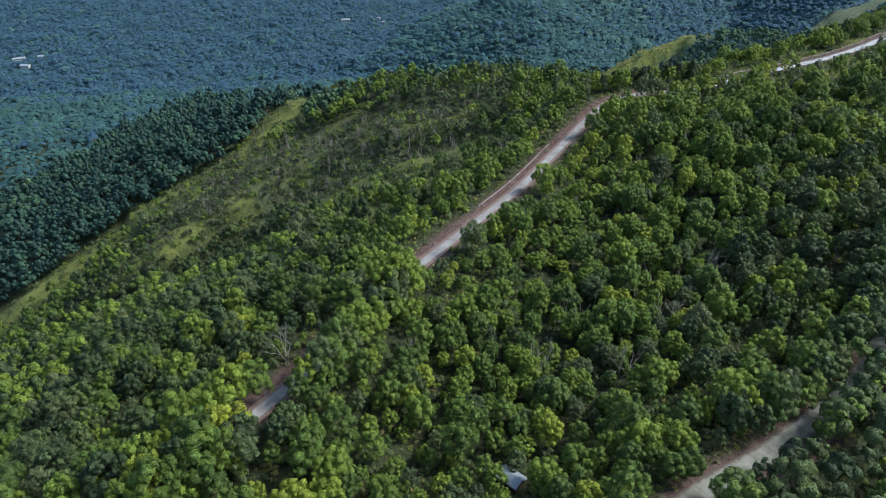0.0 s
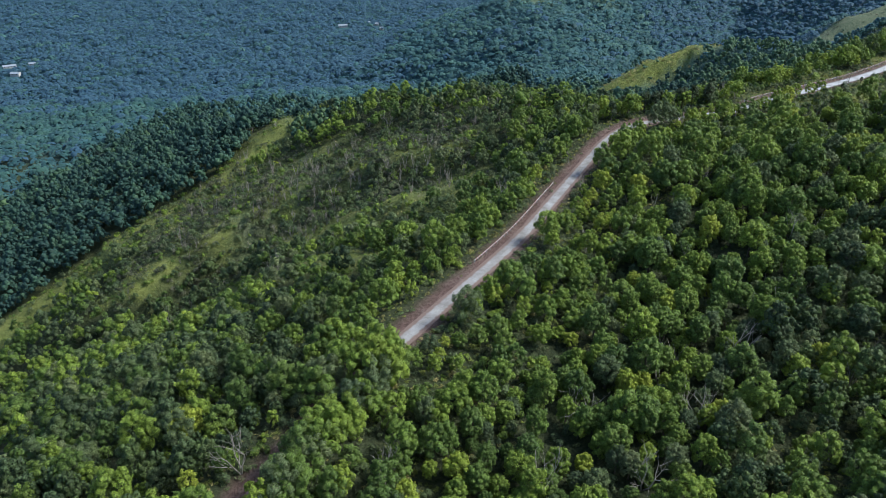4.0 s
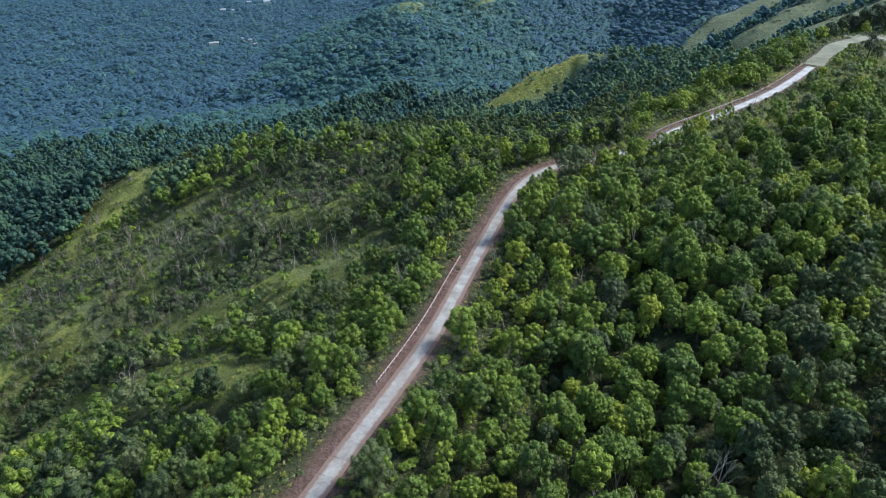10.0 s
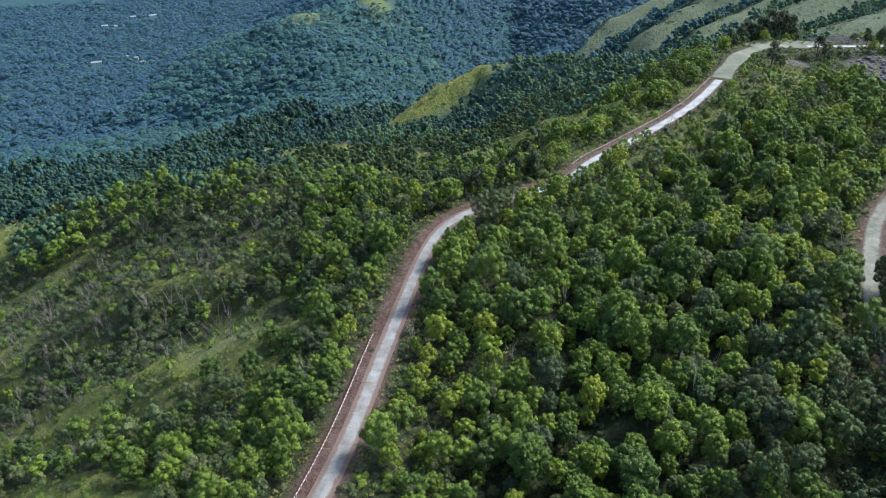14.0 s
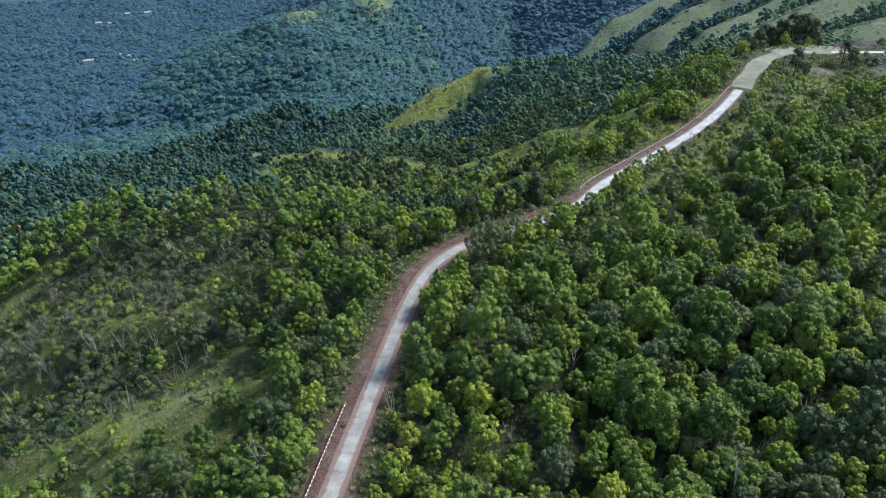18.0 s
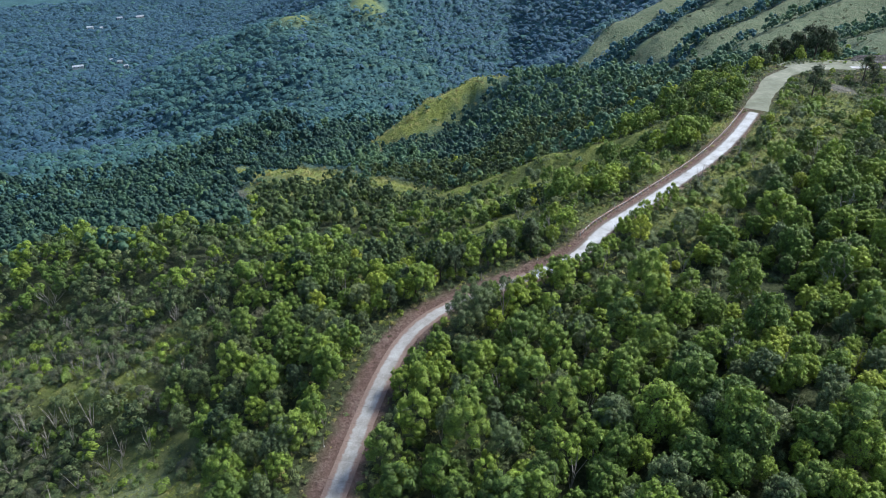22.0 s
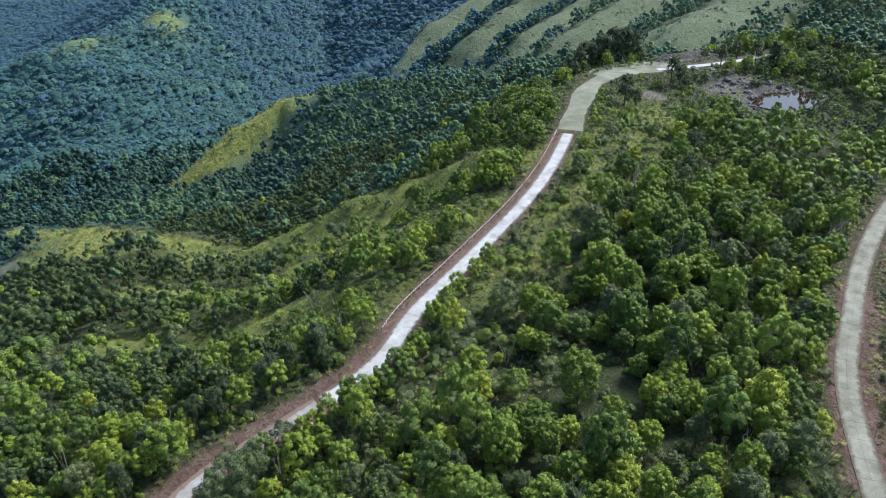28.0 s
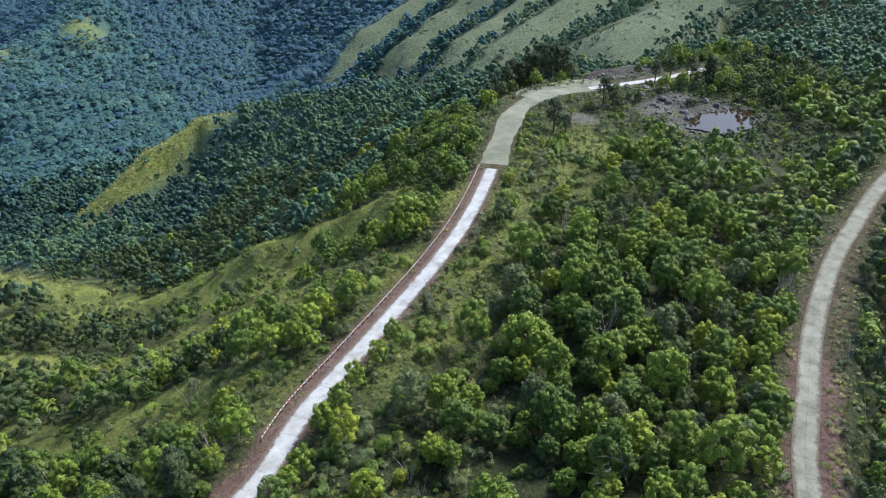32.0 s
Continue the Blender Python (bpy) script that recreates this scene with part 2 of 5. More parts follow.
def paving(name, tones, dirt, amount):
    """Cast concrete, worn and dusty, with earth washed over its outer edges."""
    m, nt, b = material(name, 0.88)
    info = nt.nodes.new("ShaderNodeObjectInfo")
    n1, n2, n3 = noise_of(nt, 0.28, 6, 0.65, "World"), noise_of(nt, 3.5, 8, 0.75, "World"), noise_of(nt, 0.9, 6, 0.7, "World")
    base = ramp(nt, n1, tones)
    base = mix(nt, 0.55, base, ramp(nt, n2, [(0.3, (0.5, 0.48, 0.45)), (0.65, (1.0, 1.0, 1.0))]), "MULTIPLY")
    base = mix(nt, 1.0, base, ramp(nt, info.outputs["Random"], [(0, (0.88, 0.875, 0.87)), (1, (1.0, 1.0, 1.0))]), "MULTIPLY")
    washed = maths(nt, "ADD", maths(nt, "MULTIPLY", attribute(nt, "edge"), amount), maths(nt, "MULTIPLY", maths(nt, "ADD", n3, n2), 0.5))
    cover = ramp(nt, washed, [(0.86, (0, 0, 0)), (1.08, (1, 1, 1))])
    base = mix(nt, cover, base, ramp(nt, n2, [(0.3, dirt), (0.7, tuple(c * 1.9 for c in dirt))]))
    nt.links.new(base, b.inputs["Base Color"])
    bump(nt, b, n2, 0.35, 0.03)
    return m


CONCRETE = paving("road_concrete", [(0.3, (0.36, 0.335, 0.32)), (0.48, (0.54, 0.53, 0.53)), (0.68, (0.68, 0.675, 0.69))], (0.10, 0.075, 0.062), 0.55)
DUSTY_CONCRETE = paving("dusty_road_concrete", [(0.3, (0.26, 0.235, 0.21)), (0.48, (0.38, 0.36, 0.34)), (0.68, (0.49, 0.475, 0.465))], (0.150, 0.104, 0.086), 0.78)
OLD_CONCRETE = paving("old_road_concrete", [(0.3, (0.19, 0.183, 0.145)), (0.5, (0.30, 0.292, 0.24)), (0.7, (0.40, 0.388, 0.33))], (0.085, 0.068, 0.052), 0.55)
GRAVEL, nt, b = material("packed_gravel", 0.95)
n1, n2 = noise_of(nt, 0.15, 6, 0.65, "World"), noise_of(nt, 2.6, 8, 0.8, "World")
base = ramp(nt, n1, [(0.3, (0.17, 0.175, 0.125)), (0.5, (0.25, 0.255, 0.19)), (0.7, (0.35, 0.34, 0.27))])
base = mix(nt, 0.7, base, ramp(nt, n2, [(0.32, (0.5, 0.48, 0.44)), (0.66, (1.1, 1.1, 1.1))]), "MULTIPLY")
nt.links.new(base, b.inputs["Base Color"])
bump(nt, b, n2, 0.6, 0.06)

# ---- plan of the hills ----


def smooth_line(points, step=1.0):
    """A Catmull-Rom line through the points, sampled about every step metres."""
    p = np.array(points, float)
    p = np.vstack([2 * p[0] - p[1], p, 2 * p[-1] - p[-2]])
    out = []
    for a, b2, c, d in zip(p, p[1:], p[2:], p[3:]):
        n = max(2, int(np.linalg.norm(c[:2] - b2[:2]) / step))
        t = np.linspace(0, 1, n, endpoint=False)[:, None]
        out.append(0.5 * (2 * b2 + (c - a) * t + (2 * a - 5 * b2 + 4 * c - d) * t ** 2 + (3 * b2 - a - 3 * c + d) * t ** 3))
    return np.vstack(out + [p[-2:-1]])


ROAD = smooth_line([(-62, 58, 104), (-45, 82, 104), (-26, 113, 103.5), (-12, 143, 103), (1, 164, 103), (22, 197, 103), (37, 226, 103), (50, 251, 103.5),
                    (57, 263, 104.5), (65, 274, 105), (75, 281, 105.5), (90, 285, 106), (112, 291, 107), (128, 303, 107), (147, 314, 107), (178, 332, 107.5),
                    (200, 347, 108.5), (226, 369, 109.5), (250, 391, 110), (268, 403, 109.5), (287, 407, 109), (305, 403, 108.3), (322, 399, 108), (345, 397, 107),
                    (385, 398, 105)])
LOW_ROAD = smooth_line([(20, 62, 103), (44, 81, 103), (64, 94, 103), (92, 118, 104), (125, 165, 106), (150, 203, 107), (167, 222, 108), (186, 239, 108), (206, 251, 108),
                        (226, 262, 108), (254, 274, 108), (280, 282, 108), (305, 289, 108), (340, 296, 107.5)])
# crest lines: points, fall to the left and to the right of the line, roundness
RIDGES = {
    "main": ([(-80, 30, 104), (-45, 82, 103.5), (-12, 143, 103), (22, 197, 103), (50, 251, 103.5), (75, 281, 105.5), (112, 291, 107), (147, 314, 107), (200, 347, 108.5),
              (250, 391, 110), (290, 410, 109), (345, 400, 107), (420, 400, 98), (560, 420, 92)], 0.62, 0.45, 12),
    "terrace": ([(-60, 60, 100), (-62, 105, 97), (-50, 150, 88)], 0.6, 0.3, 12),
    "plateau": ([(40, 40, 100), (66, 140, 100), (88, 170, 104), (114, 212, 112), (150, 240, 110), (200, 285, 107), (245, 315, 106.5), (320, 350, 105), (420, 390, 96)], 0.16, 0.16, 26),
    "hill": ([(58, 298, 102), (28, 342, 92), (0, 380, 82), (-35, 393, 73), (-84, 422, 54)], 0.42, 0.95, 20),
    "hill_tail": ([(-60, 410, 62), (-88, 418, 54), (-112, 366, 42), (-160, 334, 17), (-195, 306, 2), (-240, 270, -25)], 0.5, 1.15, 8),
    "yellow_spur": ([(42, 238, 101), (12, 251, 95), (-10, 261, 84), (-28, 269, 74), (-44, 277, 62), (-60, 281, 46)], 0.62, 0.85, 4),
    "near_spur": ([(14, 190, 101), (-18, 211, 89), (-38, 231, 76), (-60, 249, 60), (-84, 257, 42), (-112, 246, 26), (-150, 226, 4)], 0.55, 0.6, 5),
    "face_rib": ([(40, 300, 97), (4, 300, 87), (-32, 316, 76), (-74, 316, 59), (-104, 296, 46), (-129, 276, 35), (-152, 262, 20), (-190, 240, -6)], 0.95, 0.3, 5),
    "spur_d": ([(160, 345, 101), (155, 385, 78), (127, 445, 44), (95, 530, 18), (64, 600, 4), (48, 660, -18), (30, 720, -40)], 0.48, 0.42, 12),
    "spur_f": ([(250, 400, 104), (245, 439, 88), (215, 500, 58), (205, 575, 18)], 0.5, 0.45, 14),
    "knob": ([(300, 470, 92), (325, 560, 50), (290, 640, 38), (228, 698, 27), (190, 694, 10), (141, 681, -13), (100, 670, -32)], 0.45, 1.2, 14),
    "spur_g": ([(330, 470, 95), (325, 560, 50), (404, 777, -12), (440, 900, -60)], 0.35, 0.4, 30),
    "wooded_hill": ([(420, 1650, 30), (292, 1400, -28), (245, 1325, -42), (125, 1290, -46), (60, 1270, -70), (-2, 1240, -94), (-95, 1200, -120), (-200, 1150, -146)], 0.4, 0.5, 14),
    "wooded_face": ([(125, 1290, -46), (144, 1115, -52), (146, 1003, -72), (80, 885, -66), (20, 800, -64)], 0.34, 0.42, 24),
    "mountain": ([(560, 420, 85), (690, 560, 105), (800, 720, 112), (880, 1000, 115), (930, 1500, 135), (900, 2200, 160)], 0.62, 0.3, 30),
    "rib_a": ([(490, 975, -30), (521, 989, -13), (569, 1000, -1), (620, 1018, 10), (717, 1031, 43), (880, 1060, 115)], 0.62, 0.5, 7),
    "rib_b": ([(450, 835, -22), (474, 841, 1), (505, 850, 13), (567, 874, 28), (653, 891, 57), (850, 920, 115)], 0.62, 0.5, 7),
    "rib_c": ([(440, 738, -8), (460, 742, 9), (482, 744, 24), (499, 752, 30), (533, 760, 35), (588, 783, 43), (665, 800, 67), (820, 820, 115)], 0.62, 0.5, 7),
    "rib_d": ([(405, 645, 15), (432, 654, 30), (482, 673, 48), (532, 686, 56), (578, 700, 61), (652, 715, 80), (790, 740, 115)], 0.62, 0.5, 7),
    "rib_e": ([(420, 515, 62), (440, 523, 74), (469, 538, 81), (504, 546, 83), (557, 562, 86), (623, 578, 96), (720, 590, 108)], 0.5, 0.5, 8),
    "side_a": ([(205, 366, 107), (193, 377, 103), (176, 394, 92), (161, 409, 82), (149, 422, 69), (129, 442, 54), (107, 465, 31), (90, 482, 12)], 0.85, 0.8, 5),
    "side_b": ([(172, 338, 106), (163, 347, 103), (156, 355, 96), (149, 362, 87), (140, 370, 81), (120, 391, 72), (109, 402, 60), (97, 414, 48), (80, 432, 30)], 0.85, 0.8, 5),
    "side_c": ([(132, 315, 106), (123, 324, 103), (115, 332, 97), (107, 340, 92), (98, 350, 84), (86, 362, 75), (70, 378, 62)], 0.7, 0.7, 6),
}


def to_line(x, y, line, closed_left=False):
    """Distance to a line of points, the height of the line there, and the side (positive: left)."""
    line = np.asarray(line, float)
    best, z, side = np.full(x.shape, 1e9), np.zeros(x.shape), np.zeros(x.shape)
    for a, c in zip(line, line[1:]):
        d = c - a
        t = np.clip(((x - a[0]) * d[0] + (y - a[1]) * d[1]) / (d[0] ** 2 + d[1] ** 2), 0, 1)
        px, py = a[0] + t * d[0], a[1] + t * d[1]
        dist = np.hypot(x - px, y - py)
        near = dist < best
        best = np.where(near, dist, best)
        z = np.where(near, a[2] + t * d[2], z)
        side = np.where(near, (d[0] * (y - py) - d[1] * (x - px)) / np.hypot(d[0], d[1]), side)
    return best, z, side


def waves(x, y, seed, wavelength, count=7):
    rng = np.random.default_rng(seed)
    out = np.zeros(np.shape(x))
    for _ in range(count):
        a, w, p = rng.uniform(0, 6.28), wavelength * rng.uniform(0.6, 1.6), rng.uniform(0, 6.28)
        out = out + np.sin((x * math.cos(a) + y * math.sin(a)) * 6.283 / w + p + 0.9 * np.sin((x * math.sin(a) - y * math.cos(a)) * 6.283 / (w * 1.7)))
    return out / count ** 0.5


def height(x, y):
    x, y = np.asarray(x, float), np.asarray(y, float)
    base = np.clip(-50 - 0.2 * (y - 660) + 0.05 * x, -150 + 0.02 * x, -54 + 0.03 * x)
    layers = [base]
    for line, left, right, w in RIDGES.values():
        d, z, side = to_line(x, y, line)
        if line is RIDGES["main"][0]:
            left, right = 0.56 + 0.02 * np.clip((x - 80) / 60, 0, 1), 0.35
        fall = right + (left - right) * np.clip(0.5 + side / 24, 0, 1)
        skirt = 0.6 * np.maximum(0, d - 55) if line is RIDGES["plateau"][0] else 0
        layers.append(z - fall * (np.sqrt(d * d + w * w) - w) - skirt)
    layers = np.array(layers)
    top = layers.max(axis=0)
    k = 3.0
    h = top + k * np.log(np.exp((layers - top) / k).sum(axis=0))
    far = np.clip((y - 450) / 500, 0, 1)
    far = far * (1 - 0.75 * np.clip((x - 380) / 80, 0, 1) * np.clip((1250 - y) / 150, 0, 1))
    h = h + waves(x, y, 3, 75) * (1.0 + 0.9 * far) + waves(x, y, 4, 17) * 0.45 + waves(x, y, 5, 160) * (0.5 + 2.5 * far)
    # quarry bowl with its bank
    q = np.hypot((x - 322) / 15.5, (y - 354) / 10)
    h = np.where(q < 1.7, h + (104.6 - h) * np.clip(1.7 - q, 0, 1), h)
    bank = np.hypot(((x - 333) * 0.9 - (y - 419) * 0.45) / 24, ((x - 333) * 0.45 + (y - 419) * 0.9) / 9)
    h = h + 7 * np.exp(-bank ** 2 * 1.5)
    mound = np.hypot(x - 279, y - 383)
    h = h + 2.0 * np.exp(-(mound / 6) ** 2)
    h = h + 4.0 * np.exp(-np.hypot((x - 273) / 12, (y - 421) / 6) ** 2)
    for line, half in ((ROAD[::4], 8.0), (LOW_ROAD[::4], 6.5)):
        d, z, side = to_line(x, y, line)
        w = np.clip((half + 9 - d) / 9, 0, 1)
        w = w * w * (3 - 2 * w)
        h = h + (z - h) * w
    return h


def near_line(x, y, line, reach):
    d, _, _ = to_line(x, y, line)
    return np.exp(-(d / reach) ** 2)


def grass_at(x, y):
    """How open and grassy the ground is: 0 wood, 1 grass."""
    x, y = np.asarray(x, float), np.asarray(y, float)
    g = np.zeros(x.shape)
    for name, reach, part in (("hill_tail", 13, 6), ("spur_d", 12, 7)):
        g = np.maximum(g, near_line(x, y, RIDGES[name][0][1:part], reach))
    for name, ahead, behind in (("yellow_spur", 6, 13), ("near_spur", 6, 10), ("face_rib", 14, 9)):
        d, _, side = to_line(x, y, RIDGES[name][0][1:6])
        g = np.maximum(g, np.exp(-(d / np.where(side > 0, behind, ahead)) ** 2) * np.clip(0.95 + 0.35 * waves(x, y, 45, 26), 0.4, 1.1))
    # the open face of the near hill: thin grass between scrub
    g = np.maximum(g, 0.72 * np.exp(-np.hypot((x + 88) / 66, (y - 330) / 44) ** 4) * np.clip(0.85 + 0.55 * waves(x, y, 46, 30), 0.25, 1))
    for name in ("rib_a", "rib_b", "rib_c", "rib_d"):
        d, _, side = to_line(x, y, RIDGES[name][0])
        g = np.maximum(g, np.where(side > 0, np.exp(-(d / 9) ** 2), np.exp(-(d / 50) ** 4)) * np.clip(1.0 + 0.35 * waves(x, y, 43, 60), 0, 1.1))
    g = np.maximum(g, near_line(x, y, RIDGES["mountain"][0][1:4], 60))
    g = np.maximum(g, near_line(x, y, RIDGES["rib_e"][0], 30))
    g = np.maximum(g, 0.9 * np.exp(-(np.hypot((x - 60 + (y - 560) * 0.12), (y - 560) * 0.36) / 27) ** 4))
    g = np.maximum(g, 1.1 * near_line(x, y, [(232, 702, 0), (190, 690, 0), (140, 680, 0)], 30)
                   )
    g = np.maximum(g, 0.8 * np.exp(-(np.hypot(x - 262, (y - 1340) * 0.6) / 28) ** 2))
    g = np.maximum(g, 0.8 * np.exp(-(np.hypot((x - 140) * 0.8, (y - 1284) * 0.8) / 26) ** 2))
    g = np.maximum(g, 0.75 * near_line(x, y, [(150, 302, 0), (190, 325, 0), (235, 356, 0)], 9) * np.clip(0.8 + 0.5 * waves(x, y, 48, 20), 0.3, 1.1))
    g = np.maximum(g, 0.7 * np.exp(-(np.hypot((x - 243), (y - 352)) / 17) ** 2))
    g = np.maximum(g, 0.85 * np.exp(-(np.hypot(x - 266, y - 366) / 15) ** 2))
    g = np.maximum(g, 0.7 * near_line(x, y, [(14, 252, 0), (2, 270, 0), (-12, 256, 0)], 12))
    for name, reach in (("side_a", 17), ("side_b", 15), ("side_c", 12)):
        d, _, side = to_line(x, y, RIDGES[name][0])
        patchy = 1.0 + 0.4 * waves(x, y, 41, 34)
        g = np.maximum(g, np.where(side > 0, np.exp(-(d / reach) ** 2), np.exp(-(d / 5) ** 2)) * np.clip(patchy, 0, 1.1))
    g = g + (0.15 + g) * (0.16 * waves(x, y, 8, 22) + 0.10 * waves(x, y, 9, 9))
    return np.clip(g, 0, 1)


def parched_at(x, y):
    """Grey-olive dry grass on the ribs of the mountain, partly haze-tinted, and on bare patches of the near hill."""
    far = np.clip((x - 390) / 40, 0, 1) * (grass_at(x, y) > 0.2)
    bare = 0.8 * np.exp(-np.hypot((x - 4) / 14, (y - 263) / 9) ** 2) + 0.8 * np.exp(-np.hypot((x + 84) / 16, (y - 424) / 10) ** 2)
    bare = bare + 0.55 * np.exp(-np.hypot((x + 88) / 70, (y - 326) / 46) ** 4) * np.clip(0.5 + 0.7 * waves(x, y, 49, 24), 0, 1)
    return np.clip(far + bare * (0.8 + 0.5 * waves(x, y, 47, 9)), 0, 1)


def soil_at(x, y):
    d, _, side = to_line(x, y, ROAD[::4])
    s = np.where(side > 0, np.clip((6.0 - d) / 1.8, 0, 1), np.clip((4.2 - d) / 1.5, 0, 1))
    d2, _, side2 = to_line(x, y, LOW_ROAD[::4])
    s = np.maximum(s, np.where(side2 < 0, np.clip((7 - d2) / 2, 0, 1), np.clip((5 - d2) / 2, 0, 1)))
    s = s * np.where(x > 218, 0.45, 1.0)
    s = np.maximum(s, np.exp(-np.hypot((x - 275) / 12, (y - 416) / 5) ** 4))
    return np.clip(s + 0.25 * waves(x, y, 11, 6) * (s > 0) * (s < 1), 0, 1)


def haze_tint_at(x, y):
    """Haze tint painted into the ground under the woods of the valley and the hills beyond."""
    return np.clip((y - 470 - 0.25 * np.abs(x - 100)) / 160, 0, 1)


def rock_at(x, y):
    r = np.exp(-np.hypot((x - 319) / 21, (y - 358) / 15) ** 4)
    r = np.maximum(r, np.exp(-np.hypot((x - 317) / 16, (y - 378) / 8) ** 4))
    r = np.maximum(r, np.exp(-np.hypot((x - 335) / 30, (y - 416) / 11) ** 4))
    r = np.maximum(r, np.exp(-np.hypot((x - 278) / 8, (y - 383) / 6) ** 4))
    r = np.maximum(r, 0.9 * np.exp(-np.hypot((x - 30) / 6, (y - 590) / 22) ** 4))
    r = np.maximum(r, 0.85 * np.exp(-np.hypot((x - 148) / 14, (y - 664) / 9) ** 4))
    return np.clip(r + 0.2 * waves(x, y, 12, 9) * (r > 0.1), 0, 1)


# ---- mesh helpers ----


def mesh_of(name, verts, faces, mat, smooth=False, attrs=()):
    """A mesh from arrays: verts (n, 3), faces (m, k)."""
    me = bpy.data.meshes.new(name)
    verts, faces = np.asarray(verts, np.float32), np.asarray(faces, np.int32)
    me.vertices.add(len(verts))
    me.vertices.foreach_set("co", verts.ravel())
    me.loops.add(faces.size)
    me.loops.foreach_set("vertex_index", faces.ravel())
    me.polygons.add(len(faces))
    me.polygons.foreach_set("loop_start", np.arange(0, faces.size, faces.shape[1], dtype=np.int32))
    for key, values in attrs:
        me.attributes.new(key, "FLOAT", "POINT").data.foreach_set("value", np.asarray(values, np.float32))
    me.materials.append(mat)
    me.update(calc_edges=True)
    me.polygons.foreach_set("use_smooth", np.full(len(faces), smooth))
    return me


def part(name, me, parent, label=""):
    ob = new(name, me)
    ob.parent = parent
    return tagged(ob, label)


def tubes(branches, sides=6):
    """Tapered tubes: each branch is a list of (x, y, z, radius)."""
    verts, faces, n = [], [], 0
    for br in branches:
        br = np.array(br, float)
        a = np.arange(sides) * 2 * math.pi / sides
        for i, (x, y, z, r) in enumerate(br):
            d = br[min(i + 1, len(br) - 1), :3] - br[max(i - 1, 0), :3]
            d = d / (np.linalg.norm(d) + 1e-9)
            u = np.cross(d, (0.31, 0.95, 0.05))
            u /= np.linalg.norm(u)
            v = np.cross(d, u)
            verts.append(np.array([x, y, z]) + r * (np.cos(a)[:, None] * u + np.sin(a)[:, None] * v))
        for i in range(len(br) - 1):
            for j in range(sides):
                k = (j + 1) % sides
                faces.append((n + i * sides + j, n + i * sides + k, n + (i + 1) * sides + k, n + (i + 1) * sides + j))
        n += len(br) * sides
    return np.vstack(verts), np.array(faces)


def crown_leaves(seed, r, h, z0, clumps, leaves, size, droop=-0.3, spread=0.72):
    """Leaf sprays set in rounded clumps over a dome: (n, 4, 3)."""
    rng = np.random.default_rng(seed)
    u = rng.normal(size=(clumps, 3))
    u /= np.linalg.norm(u, axis=1)[:, None]
    u[:, 2] = np.where(u[:, 2] < droop, -u[:, 2], u[:, 2])
    reach = rng.uniform(0.75, 1.12, clumps)[:, None]
    c = u * reach * np.array([r * spread, r * spread, h * 0.38]) + np.array([0, 0, z0 + h * 0.45])
    cr = r * rng.uniform(0.24, 0.42, clumps)
    u, c, cr = np.repeat(u, leaves, 0), np.repeat(c, leaves, 0), np.repeat(cr, leaves)
    v = rng.normal(size=u.shape) + 0.7 * u + np.array([0, 0, 0.25])
    v /= np.linalg.norm(v, axis=1)[:, None]
    p = c + v * (cr * rng.uniform(0.7, 1.1, len(cr)))[:, None]
    n = v + 0.28 * rng.normal(size=v.shape) + np.array([0, 0, 0.15])
    n /= np.linalg.norm(n, axis=1)[:, None]
    t = np.cross(n, rng.normal(size=n.shape))
    t /= np.linalg.norm(t, axis=1)[:, None]
    b2 = np.cross(n, t)
    s = (size * rng.uniform(0.6, 1.3, len(cr)))[:, None]
    return np.stack([p + t * s * 0.6, p + b2 * s * 0.38 - n * s * 0.1, p - t * s * 0.6, p - b2 * s * 0.38 - n * s * 0.1], axis=1)


def leaf_mesh(name, quads, mat):
    return mesh_of(name, quads.reshape(-1, 3), np.arange(len(quads) * 4).reshape(-1, 4), mat)


def domes(centres, axes, radii, seed, rings=(40, 85, 120), sides=6):
    """Bumpy rounded leaf heads, each one a small open dome along its axis: verts and triangles."""
    rng = np.random.default_rng(seed)
    tris = [(0, 1 + k, 1 + (k + 1) % sides) for k in range(sides)]
    for i in range(len(rings) - 1):
        a, c = 1 + i * sides, 1 + (i + 1) * sides
        for k in range(sides):
            n = (k + 1) % sides
            tris += [(a + k, c + k, c + n), (a + k, c + n, a + n)]
    tris, count = np.array(tris), 1 + sides * len(rings)
    verts, faces = [], []
    for m, (c, ax, r) in enumerate(zip(centres, axes, radii)):
        turn = rng.uniform(0, 6.28)
        p = [(0, 0, 1)]
        for i, deg in enumerate(rings):
            a = turn + (np.arange(sides) + 0.5 * i) * 2 * math.pi / sides
            t = radians(deg)
            p += [(math.sin(t) * math.cos(v), math.sin(t) * math.sin(v), math.cos(t)) for v in a]
        p = np.array(p) * rng.uniform(0.80, 1.16, (count, 1)) * r
        ax = ax / np.linalg.norm(ax)
        u = np.cross(ax, (0.31, 0.2, 0.93) if abs(ax[2]) < 0.9 else (1, 0, 0))
        u /= np.linalg.norm(u)
        verts.append(c + p[:, :1] * u + p[:, 1:2] * np.cross(ax, u) + p[:, 2:] * ax)
        faces.append(tris + m * count)
    return np.vstack(verts), np.vstack(faces)


